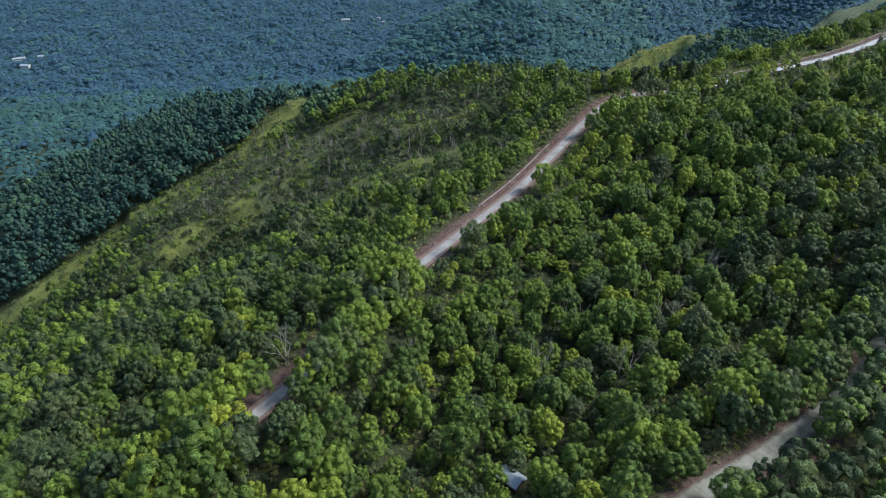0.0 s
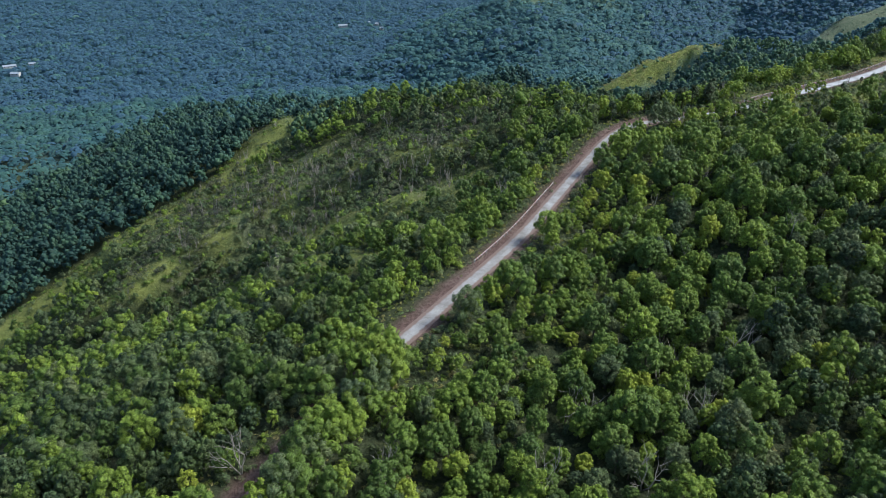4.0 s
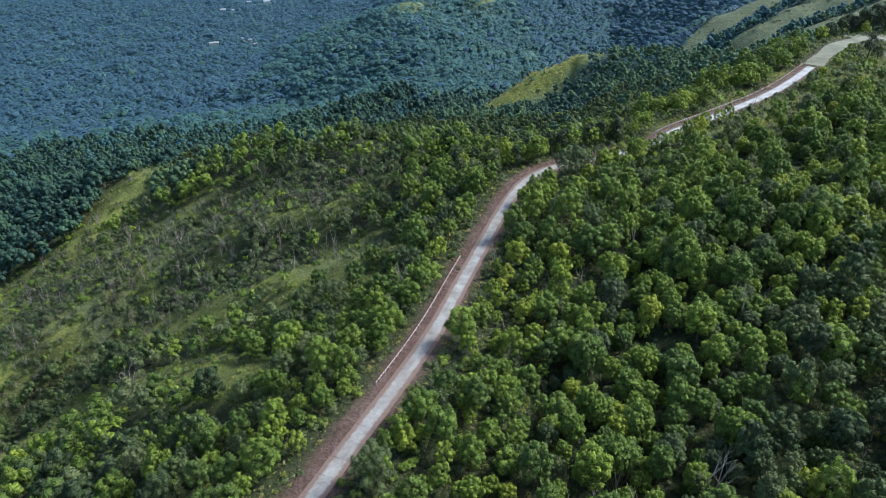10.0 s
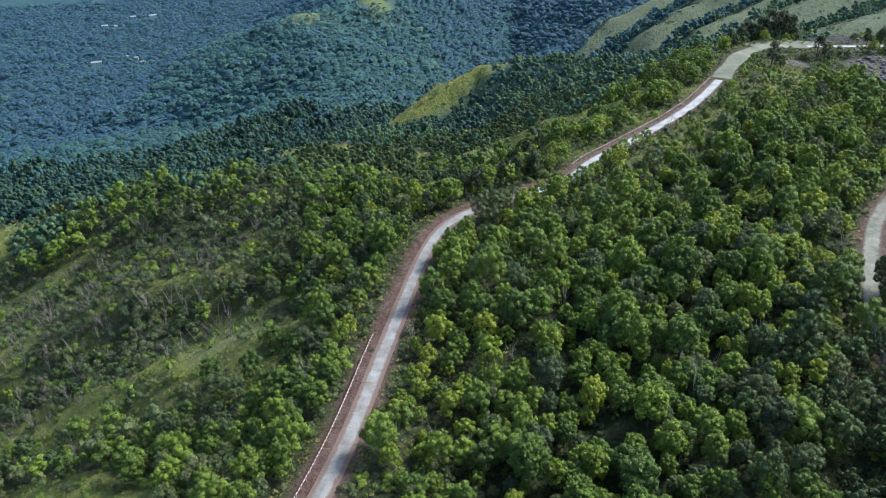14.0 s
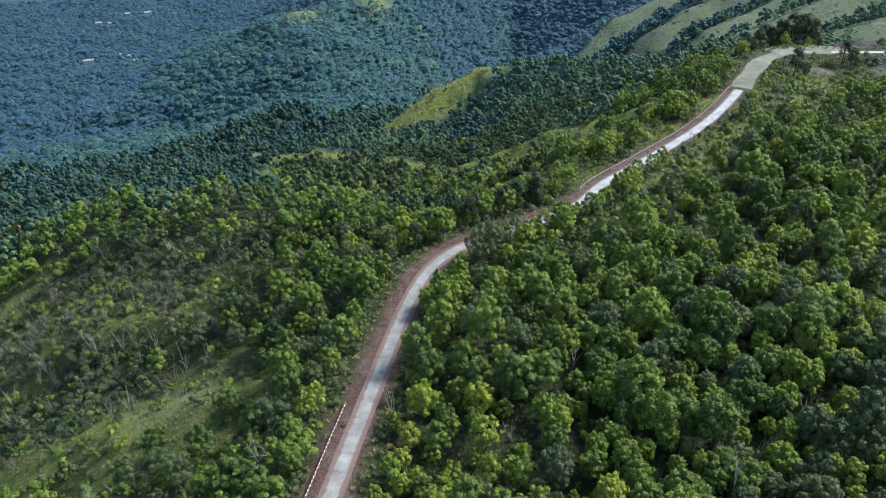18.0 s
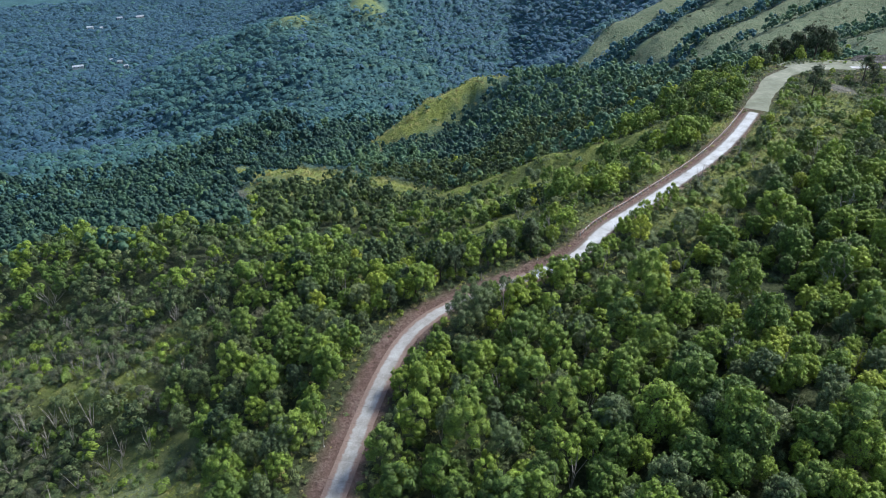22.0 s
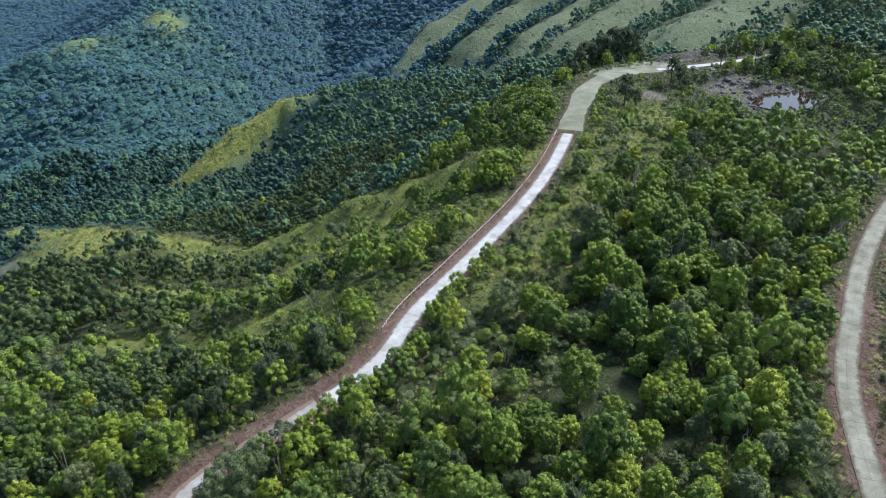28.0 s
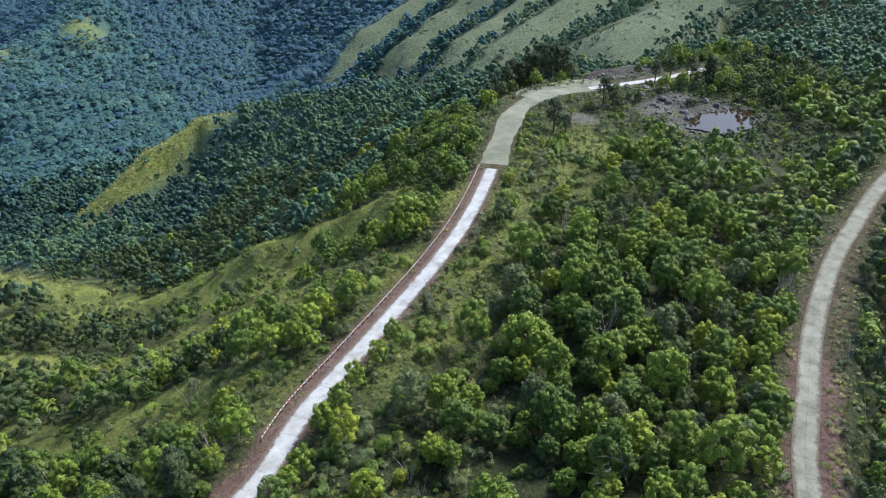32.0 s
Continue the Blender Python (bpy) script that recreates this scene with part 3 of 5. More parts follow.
def crown(seed, r, h, z0, heads, sprays=3, size=0.8, rings=(40, 85, 120), sides=6, low=-0.12, span=(0.26, 0.40)):
    """A tree crown: rounded leaf heads over a dome, with loose sprays that fray them. Verts and triangles."""
    rng = np.random.default_rng(seed)
    k = np.arange(heads) + 0.5
    up = 1 - k / heads * (1 - low)
    a = k * 2.39996 + rng.uniform(-0.35, 0.35, heads)
    up = np.clip(up + rng.uniform(-0.12, 0.12, heads), low, 1)
    side = np.sqrt(1 - up * up)
    u = np.stack([side * np.cos(a), side * np.sin(a), up], 1)
    reach = rng.uniform(0.70, 1.10, heads)[:, None]
    c = u * reach * np.array([r * 0.74, r * 0.74, h * 0.40]) + np.array([0, 0, z0 + h * 0.42])
    cr = r * rng.uniform(*span, heads)
    v, f = domes(c, u + np.array([0, 0, 0.55]), cr, seed + 500, rings, sides)
    if sprays:
        u2, c2, cr2 = np.repeat(u, sprays, 0), np.repeat(c, sprays, 0), np.repeat(cr, sprays)
        d = rng.normal(size=u2.shape) + 0.8 * u2 + np.array([0, 0, 0.5])
        d /= np.linalg.norm(d, axis=1)[:, None]
        p = c2 + d * (cr2 * rng.uniform(0.9, 1.15, len(cr2)))[:, None]
        n = d + 0.5 * rng.normal(size=d.shape)
        t = np.cross(n, rng.normal(size=n.shape))
        t /= np.linalg.norm(t, axis=1)[:, None]
        b2 = np.cross(n / np.linalg.norm(n, axis=1)[:, None], t)
        s = (size * rng.uniform(0.6, 1.3, len(cr2)))[:, None]
        q = np.stack([p + t * s * 0.6, p + b2 * s * 0.4, p - t * s * 0.6, p - b2 * s * 0.4], 1).reshape(-1, 3)
        k = np.arange(len(p))[:, None] * 4 + len(v)
        f = np.vstack([f, k + np.array([0, 1, 2]), k + np.array([0, 2, 3])])
        v = np.vstack([v, q])
    return v, f


def spread_out(forms, x, y, z, scale, turn, tall, tint, name, mat, label, category):
    """One joined object of many plants, each a scaled and turned copy of one of the forms (verts and faces)."""
    rng = np.random.default_rng(len(x))
    kind = rng.integers(0, len(forms), len(x))
    vs, fs, ts, n = [], [], [], 0
    for k, (p, f) in enumerate(forms):
        i = np.nonzero(kind == k)[0]
        ca, sa = np.cos(turn[i])[:, None], np.sin(turn[i])[:, None]
        s = scale[i][:, None]
        vs.append(np.stack([(p[:, 0] * ca - p[:, 1] * sa) * s + x[i][:, None], (p[:, 0] * sa + p[:, 1] * ca) * s + y[i][:, None],
                            p[:, 2] * s * tall[i][:, None] + z[i][:, None]], axis=-1).reshape(-1, 3))
        fs.append((f[None] + n + np.arange(len(i))[:, None, None] * len(p)).reshape(-1, f.shape[1]))
        n += len(i) * len(p)
        ts.append(np.repeat(tint[i], len(p)))
    ob = new(name, mesh_of(name, np.vstack(vs), np.vstack(fs), mat, True, [("tint", np.concatenate(ts))]))
    return tagged(ob, label, category, kind="stuff")


def loose(quads):
    """Sprays alone, as verts and faces."""
    return quads.reshape(-1, 3), np.arange(len(quads) * 4).reshape(-1, 4)


# ---- the ground ----


def spaced(stops):
    """Grid lines: (from, to, step) in turn."""
    return np.unique(np.concatenate([np.arange(a, c, s) for a, c, s in stops] + [[stops[-1][1]]]))


gx = spaced([(-4000, -1000, 250), (-1000, -400, 14), (-400, -200, 8), (-200, 380, 2.5), (380, 900, 10), (900, 1400, 25), (1400, 4000, 200)])
gy = spaced([(-2000, -200, 200), (-200, 20, 15), (20, 480, 2.5), (480, 800, 6), (800, 2400, 14), (2400, 4600, 200)])
X, Y = np.meshgrid(gx, gy)
Z = height(X.ravel(), Y.ravel())
nx = len(gx)
i, j = np.meshgrid(np.arange(nx - 1), np.arange(len(gy) - 1))
q = (j * nx + i).ravel()
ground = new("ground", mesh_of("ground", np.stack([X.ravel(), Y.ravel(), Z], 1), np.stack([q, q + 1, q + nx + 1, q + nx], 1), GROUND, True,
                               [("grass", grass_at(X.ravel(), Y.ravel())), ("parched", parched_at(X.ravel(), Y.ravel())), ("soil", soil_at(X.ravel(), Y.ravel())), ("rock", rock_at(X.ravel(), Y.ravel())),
                                ("haze_tint", haze_tint_at(X.ravel(), Y.ravel()))]))
tagged(ground, "hillside ground with undergrowth, olive grass and red soil", "ground", kind="structure")

# ---- the roads ----


def offset_line(line, off):
    """A line moved sideways (positive: to its left)."""
    d = np.gradient(line[:, :2], axis=0)
    d /= np.linalg.norm(d, axis=1)[:, None]
    out = line.copy()
    out[:, 0] -= d[:, 1] * off
    out[:, 1] += d[:, 0] * off
    return out


def slab(a, c, d, e, top, parent, mat, edge):
    """One cast concrete slab with a bevelled rim, from its four corners (counter-clockwise)."""
    p = np.array([a, c, d, e])
    m = p.mean(axis=0)
    inner = p + (m - p) * 0.006
    low, rim, flat = p.copy(), p.copy(), inner.copy()
    low[:, 2] -= 0.25
    rim[:, 2] += top - 0.02
    flat[:, 2] += top
    v = np.vstack([low, rim, flat])
    f = [(8, 9, 10, 11)]
    for k in range(4):
        n2 = (k + 1) % 4
        f += [(k, n2, 4 + n2, 4 + k), (4 + k, 4 + n2, 8 + n2, 8 + k)]
    part("slab", mesh_of("slab", v, f, mat, attrs=[("edge", np.tile(edge, 3))]), parent)


def pave(line, root, mat, half=2.1, step=4.5, seed=1, left_wash=1.0):
    rng = np.random.default_rng(seed)
    s = np.concatenate([[0], np.cumsum(np.linalg.norm(np.diff(line[:, :2], axis=0), axis=1))])
    marks = np.arange(0, s[-1], step)
    lanes = [np.stack([np.interp(marks, s, offset_line(line, o)[:, k]) for k in range(3)], 1) for o in (half, 0.008, -0.008, -half)]
    for k in range(len(marks) - 1):
        for left, right in ((0, 1), (2, 3)):
            gap = 0.0012
            a, c = lanes[right][k], lanes[right][k + 1]
            d, e = lanes[left][k + 1], lanes[left][k]
            a, c = a + (c - a) * gap, c + (a - c) * gap
            e, d = e + (d - e) * gap, d + (e - d) * gap
            slab(a, c, d, e, 0.10 + rng.uniform(-0.006, 0.006), root, mat, (0.3 * (left_wash - 1), 0.3 * (left_wash - 1), left_wash, left_wash) if left == 0 else (1, 1, 0, 0))


def stretch(line, x0, x1):
    return line[(line[:, 0] >= x0) & (line[:, 0] <= x1)]


root = tagged(new("road"), "pale new concrete hill road in cast slabs", "road", kind="structure")
pave(stretch(ROAD, -62, 100), root, DUSTY_CONCRETE, 2.15)
pave(stretch(ROAD, 99.5, 224), root, CONCRETE, 2.3, left_wash=1.2)
root = tagged(new("road_far"), "pale concrete road beyond the summit", "road", kind="structure")
pave(stretch(ROAD, 302, 385), root, CONCRETE, 2.15)


def ragged_strip(name, line, half, mat, label):
    """A packed surface with uneven edges, a little above the ground."""
    u = np.arange(len(line))
    left, right = half + 0.5 * np.sin(u * 0.21) + 0.15 * np.sin(u * 0.9 + 1), half + 0.7 * np.sin(u * 0.17 + 2) + 0.2 * np.sin(u * 0.8)
    d = np.gradient(line[:, :2], axis=0)
    d /= np.linalg.norm(d, axis=1)[:, None]
    cols = np.linspace(-1, 1, 9)
    v = []
    for c in cols:
        w = np.where(c > 0, c * left, c * right)
        px, py = line[:, 0] - d[:, 1] * w, line[:, 1] + d[:, 0] * w
        v.append(np.stack([px, py, line[:, 2] + 0.09 - 0.16 * c ** 4], 1))
    n, v = len(line), np.vstack(v)
    f = [(a * n + k, a * n + k + 1, (a + 1) * n + k + 1, (a + 1) * n + k) for a in range(8) for k in range(n - 1)]
    tagged(new(name, mesh_of(name, v, np.array(f)[:, ::-1], mat, True)), label, "road", kind="structure")


ragged_strip("road_summit", stretch(ROAD, 223, 304), 4.7, GRAVEL, "wider olive-grey packed gravel road over the summit")
apron = smooth_line([(272, 411, 0), (288, 414, 0), (302, 412, 0), (314, 406, 0)])
apron[:, 2] = height(apron[:, 0], apron[:, 1]) + 0.12
ragged_strip("road_summit_apron", apron, 4.2, GRAVEL, "pale gravel turning place beside the summit road")
root = tagged(new("road_lower"), "grey concrete lower road with earth verges", "road", kind="structure")
pave(LOW_ROAD, root, OLD_CONCRETE, 2.2, seed=2)

# ---- trees and undergrowth ----


def scatter(x0, x1, y0, y1, gap, seed):
    """Plant places on a shaken staggered grid."""
    rng = np.random.default_rng(seed)
    yy = np.arange(y0, y1, gap * 0.87)
    pts = []
    for k, y in enumerate(yy):
        xx = np.arange(x0 + (k % 2) * gap / 2, x1, gap)
        pts.append(np.stack([xx, np.full(len(xx), y)], 1))
    p = np.vstack(pts)
    return p + rng.uniform(-0.42, 0.42, p.shape) * gap


def off_roads(x, y, left, right, low):
    d, _, side = to_line(x, y, ROAD[::3])
    ok = np.where(side > 0, d > left, d > right)
    ok &= ~((x > 224) & (x < 306) & (d < right + 3))
    d, _, side = to_line(x, y, LOW_ROAD[::3])
    return ok & (d > low + 1.5 * (side < 0))


def dry_at(x, y):
    """The dry face of the near hill, with scrub and dead trees."""
    f = np.maximum(np.exp(-np.hypot((x + 40) / 62, (y - 314) / 46) ** 4), 0.75 * np.exp(-np.hypot((x + 105) / 60, (y - 318) / 50) ** 4))
    return np.clip(f + 0.15 * waves(x, y, 15, 25), 0, 1)


def beyond_crest(x, y):
    """How far a place lies behind the crest of the near hill, on its valley side."""
    crest = [(90, 330, 0)] + RIDGES["hill"][0][1:] + RIDGES["hill_tail"][0][2:]
    d, _, side = to_line(x, y, crest)
    return np.where((side < 0) & (x < 60) & (y > 262), d, 0)


BETWEEN = [(20, 120, 0), (60, 165, 0), (100, 215, 0), (150, 262, 0), (200, 300, 0)]
rng = np.random.default_rng(7)

p = scatter(-260, 420, 60, 540, 4.3, 1)
x, y = p[:, 0], p[:, 1]
g, dry, rock = grass_at(x, y), dry_at(x, y), rock_at(x, y)
keep = (rng.random(len(x)) > g * 1.25) & (rng.random(len(x)) > dry * 0.75) & (rock < 0.3) & off_roads(x, y, 7.2 - 1.7 * (x < -18), 5.4 - 2.2 * ((x < -18) | ((x > 74) & (x < 103))) + 1.2 * (((x > 108) & (x < 150)) | ((x > 4) & (x < 74))), 6.2 - 3.2 * (x < 160))
keep &= rng.random(len(x)) > 0.09
keep &= ~((x > 128) & (y > 235) & (y < 350) & (rng.random(len(x)) < 0.25))
# weedy clearings beside the upper road
open_d, _, _ = to_line(x, y, [(122, 284, 0), (160, 300, 0), (200, 326, 0), (245, 352, 0)])
keep &= ~((open_d < 13 + 7 * waves(x, y, 53, 30)) & (rng.random(len(x)) < 0.72))
keep &= ~((x > 100) & (y > 190) & (waves(x, y, 54, 36) > 1.0) & (rng.random(len(x)) < 0.7))
keep &= ~((g > 0.3) & (x < 30) & (y > 195) & (y < 430) & (rng.random(len(x)) < 0.55))
keep &= ~((beyond_crest(x, y) > 1) & (beyond_crest(x, y) < 14) & (x < -50))
keep &= ~((x < -110) & (y < 160)) & ~((x > 250) & (y < 190))
keep &= np.hypot(x - 14, y - 85) > 3.0
keep &= ~((x > 240) & (x < 346) & (y > 354) & (y < 426) & (rng.random(len(x)) < 0.7))
# rows placed to hide the roads from the camera's view, and single trees that stand out: x, y, sort, size
over = ROAD[(ROAD[:, 0] < -10) & (ROAD[:, 0] > -50)]
row = np.vstack([offset_line(over, -2.9)[::4], offset_line(over, -5.8)[::3], offset_line(over, 3.0)[::5], offset_line(ROAD[(ROAD[:, 0] > 82) & (ROAD[:, 0] < 103)], -5.2)[::3], offset_line(ROAD[(ROAD[:, 0] > 103) & (ROAD[:, 0] < 118)], -6.4)[::3], offset_line(ROAD[(ROAD[:, 0] > 124) & (ROAD[:, 0] < 150)], -6.5)[::7],
                 offset_line(LOW_ROAD[(LOW_ROAD[:, 0] > 66) & (LOW_ROAD[:, 0] < 155)], -5.2)[::3], offset_line(LOW_ROAD[(LOW_ROAD[:, 0] > 72) & (LOW_ROAD[:, 0] < 155)], -2.9)[::4],
                 offset_line(LOW_ROAD[(LOW_ROAD[:, 0] > 60) & (LOW_ROAD[:, 0] < 128)], 3.3)[::4], offset_line(LOW_ROAD[(LOW_ROAD[:, 0] > 56) & (LOW_ROAD[:, 0] < 128)], 6.2)[::4]])[:, :2]
row = row + rng.uniform(-0.7, 0.7, row.shape)
row = row[(row[:, 0] < -34) | (row[:, 0] > -23)]
STAND_OUT = [(172, 291, 0, 1.8), (195, 319, 0, 1.6), (228, 307, 1, 1.35), (130, 290, 1, 1.3), (154, 286, 1, 1.25), (46, 156, 1, 1.8), (60, 257, 1, 1.3),
             (-14, 122, 1, 1.4), (79, 273, 2, 1.75), (82.5, 275, 2, 1.4), (76, 270.5, 2, 1.4), (118, 268, 0, 1.6), (140, 262, 0, 1.5), (66, 236, 0, 1.6), (98, 228, 0, 1.7), (26, 240, 0, 1.2)]
own = np.array(STAND_OUT)
for ox, oy, _, os in STAND_OUT:
    keep &= np.hypot(x - ox, y - oy) > 3.1 * os
for ox, oy in row:
    keep &= np.hypot(x - ox, y - oy) > 2.6
x, y = np.concatenate([own[:, 0], row[:, 0], x[keep]]), np.concatenate([own[:, 1], row[:, 1], y[keep]])
g, dry = grass_at(x, y), dry_at(x, y)
z = height(x, y) - 0.15
size = np.clip(rng.lognormal(-0.12, 0.27, len(x)), 0.42, 1.45) * (1 - 0.3 * dry) * np.where(g > 0.35, 0.72, 1.0)
big = np.exp(-np.hypot((x - 112) / 70, (y - 205) / 60) ** 2)
size *= 0.96 + 0.12 * big
size *= np.where((x > 128) & (y > 235) & (y < 350), 1.2, 1.0)
size[:len(own)] = own[:, 3]
size[len(own):len(own) + len(row)] = np.where((row[:, 0] > 74) & (row[:, 0] < 156) & (row[:, 1] > 250), 0.8, 1.0) * rng.uniform(1.0, 1.35, len(row)) + 0.3 * (row[:, 0] < -8)
size = np.where((x > 284) & (x < 346) & (y > 314) & (y < 372), np.minimum(size, 0.5), size)
size = np.where((x > 245) & (x < 320) & (y > 352) & (y < 405), np.minimum(size, 0.55), size)
turn = rng.uniform(0, 6.28, len(x))
tall = rng.uniform(0.85, 1.2, len(x))
to_between, _, _ = to_line(x, y, BETWEEN)
to_road, _, road_side = to_line(x, y, ROAD[::3])
yellow_bias = 0.11 + 0.24 * np.exp(-(to_road / 22) ** 2) + 0.07 * np.exp(-np.hypot((x - 90) / 60, (y - 400) / 60) ** 2)
left_slope = np.clip((to_road - 6) / 12, 0, 1) * (road_side > 0) * np.clip((70 - x) / 40, 0, 1)
yellow_bias += 0.22 * np.clip((x - 90) / 50, 0, 1) * np.clip((330 - y) / 60, 0, 1)
# fewer yellow trees, to darken this corner of the view
yellow_bias *= np.where((x < 0) & (y < 165), 0.45, 1.0)
yellow_bias *= (1 - 0.75 * left_slope) * np.clip(1 + 0.9 * waves(x, y, 51, 55), 0.25, 2.6)
roll = rng.random(len(x))
sort = np.where(roll < yellow_bias, 1, np.where(roll < yellow_bias + 0.12 + 0.8 * dry + 0.28 * left_slope + 0.2 * (to_road > 60) * (x > 60) * (y < 190), 2, 0))
sort[:len(own)] = own[:, 2]

NEAR = dict(heads=84, sprays=4, size=0.55, rings=(55, 105), sides=5, low=-0.5, span=(0.14, 0.27))
MID = dict(heads=22, sprays=1, size=0.9, rings=(55, 105), sides=4, low=-0.35, span=(0.24, 0.38))
LOW = dict(heads=5, sprays=0, rings=(50, 100), sides=4, low=0.0, span=(0.46, 0.62))


def forms(detail, n=5):
    """Crown patterns: a few rounded, wide and tall ones."""
    shapes = [(2.8, 7.6, 0.8), (3.1, 7.0, 0.8), (2.5, 8.2, 0.8), (2.8, 7.8, 0.6), (2.6, 7.0, 1.0)]
    return [crown(20 + k, *shapes[k], **detail) for k in range(n)]


def trunk_mesh(seed, top, mat=BARK):
    r2 = np.random.default_rng(seed)
    sway = r2.uniform(-0.25, 0.25, 2)
    stem = [(0, 0, -0.3, 0.20), (sway[0] * 0.4, sway[1] * 0.4, top * 0.35, 0.15), (sway[0], sway[1], top * 0.62, 0.11)]
    limbs = [stem]
    for k in range(5):
        a = k * 1.26 + r2.uniform(-0.4, 0.4)
        reach = r2.uniform(1.0, 1.9)
        b0 = top * r2.uniform(0.3, 0.6)
        limbs.append([(sway[0] * 0.6, sway[1] * 0.6, b0, 0.08), (math.cos(a) * reach * 0.5, math.sin(a) * reach * 0.5, b0 + top * 0.16, 0.06),
                      (math.cos(a) * reach, math.sin(a) * reach, b0 + top * 0.36, 0.025)])
    v, f = tubes(limbs, 6)
    return mesh_of("trunk", v, f, mat, True)


def tree_of(name, quads, mat, trunk, label, category, group):
    t = tagged(new(name), label, category, group)
    part("trunk", trunk, t)
    part("crown", mesh_of("crown", *quads, mat, True), t)
    return t


def plant(models, picks, group_scale=1.0):
    """Sets copies of the model trees at the picked places; the models themselves take the first ones."""
    for n, k in enumerate(picks):
        model = models[n % len(models)]
        s = size[k] * group_scale
        m = Matrix.LocRotScale((x[k], y[k], z[k]), Euler((0, 0, turn[k])), (s, s, s * tall[k]))
        if n < len(models):
            model.matrix_basis = m
        else:
            model_pose = Matrix.Diagonal((*(1 / c for c in model.scale), 1))
            copy_thing(model, m @ model_pose)


near_forms = forms(NEAR)
trunks = [trunk_mesh(40 + k, 6.5) for k in range(3)]
single = np.zeros(len(x), bool)
order = np.argsort(to_between)
for kind, count, name, mat, label in ((0, 300, "broadleaf_tree", LEAF, "green broadleaf tree with a domed clumpy crown"),
                                      (1, 130, "young_tree", LEAF_YELLOW, "bright yellow-green young tree in fresh leaf"),
                                      (2, 110, "thin_tree", LEAF_DULL, "dull olive thin-crowned tree on the wooded slope")):
    picks = [k for k in order if sort[k] == kind][:count]
    models = [tree_of(name, q, mat, trunks[n % 3], label, "tree", name.replace("_", " ") + "s on the ridge") for n, q in enumerate(near_forms)]
    plant(models, picks, (1.0, 0.82, 0.9)[kind])
    single[picks] = True

# the rest of the wood on the ridge, and the slopes further off
mid_forms, low_forms = forms(MID), forms(LOW)
closeby = (np.minimum(to_between, to_road) < 52) & (y < 430)
MATS = ((LEAF, WOOD, "green broadleaf woodland canopy"), (LEAF_YELLOW, WOOD_YELLOW, "yellow-green young woodland canopy"), (LEAF_DULL, WOOD_DULL, "dull olive scrub woodland canopy"))
# these trees get the darkened leaves that paint shade on the slopes
shade_toned = ~single & (road_side > 0) & (x > 40) & (y > 370) & (to_road > 84 + 20 * waves(x, y, 63, 50)) & (rng.random(len(x)) < 0.85)
shade_toned |= ~single & (road_side > 0) & (x > 10) & (x < 120) & (to_road > 24) & (rng.random(len(x)) < 0.10)
shade_toned |= ~single & (road_side > 0) & (x > 62) & (x < 128) & (y > 296) & (y < 415) & (to_road > 14) & (rng.random(len(x)) < 0.22)
# behind the crest the leaves carry painted shade and haze
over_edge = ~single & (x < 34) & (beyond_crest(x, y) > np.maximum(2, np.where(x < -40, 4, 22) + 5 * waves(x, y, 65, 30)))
shade_toned |= over_edge
# darkened leaves here imitate the darker corners of the view
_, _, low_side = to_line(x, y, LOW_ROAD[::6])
shade_toned |= ~single & (x > 48) & (low_side < 0) & (rng.random(len(x)) < 0.6)
shade_toned |= ~single & (x > 48) & (low_side > 0) & (road_side < 0) & (to_road > 55) & (y < 215) & (rng.random(len(x)) < 0.4)
shade_toned |= ~single & (x < -25) & (y < 205) & (rng.random(len(x)) < 0.3)
shade_toned |= ~single & (x > 300) & (y < 400) & (rng.random(len(x)) < 0.5)
# the gully between the spurs holds dark scrub; its leaf colour also paints the shade
shade_toned |= ~single & (np.hypot((x + 75) / 60, (y - 272) / 18) < 1) & (rng.random(len(x)) < 0.7)
shade_toned |= ~single & (road_side > 0) & (x < -20) & (rng.random(len(x)) < 0.09 * (waves(x, y, 64, 45) > 0.1))
# higher slopes switch to the haze-tinted green
upland = ~single & ~closeby & ~shade_toned & (sort != 1) & (y > 395 + 12 * waves(x, y, 66, 40)) & (beyond_crest(x, y) == 0)
spread_out(low_forms, x[upland], y[upland], z[upland], size[upland], turn[upland], tall[upland], rng.random(upland.sum()), "slope_woodland", WOOD_MID_HAZE,
           "woodland on the upper slopes, tinted grey-green for haze", "trees")
for near in (True, False):
    for kind in (0, 1, 2):
        k = (~single) & (sort == kind) & (closeby == near)
        grow = (1.0, 0.85, 0.9)[kind]
        k &= ~shade_toned & ~upland
        spread_out(mid_forms if near else low_forms, x[k], y[k], z[k], size[k] * grow, turn[k], tall[k], rng.random(k.sum()),
                   "woodland" if near else "slope_woodland", MATS[kind][0 if near else 1], MATS[kind][2] + (" along the road" if near else " on the slopes"), "trees")
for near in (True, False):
    k = shade_toned & ~over_edge & (closeby == near)
    spread_out(mid_forms if near else low_forms, x[k], y[k], z[k], size[k], turn[k], tall[k], rng.random(k.sum()), "slope_woodland", WOOD_SHADED_NEAR,
               "woodland near the road with shade darkened into its leaves", "trees")
spread_out(low_forms, x[over_edge], y[over_edge], z[over_edge], 1.15 * size[over_edge], turn[over_edge], tall[over_edge], rng.random(over_edge.sum()), "slope_woodland", WOOD_SHADED,
           "forest on the valley side of the hill, shade and haze in its colour", "trees")

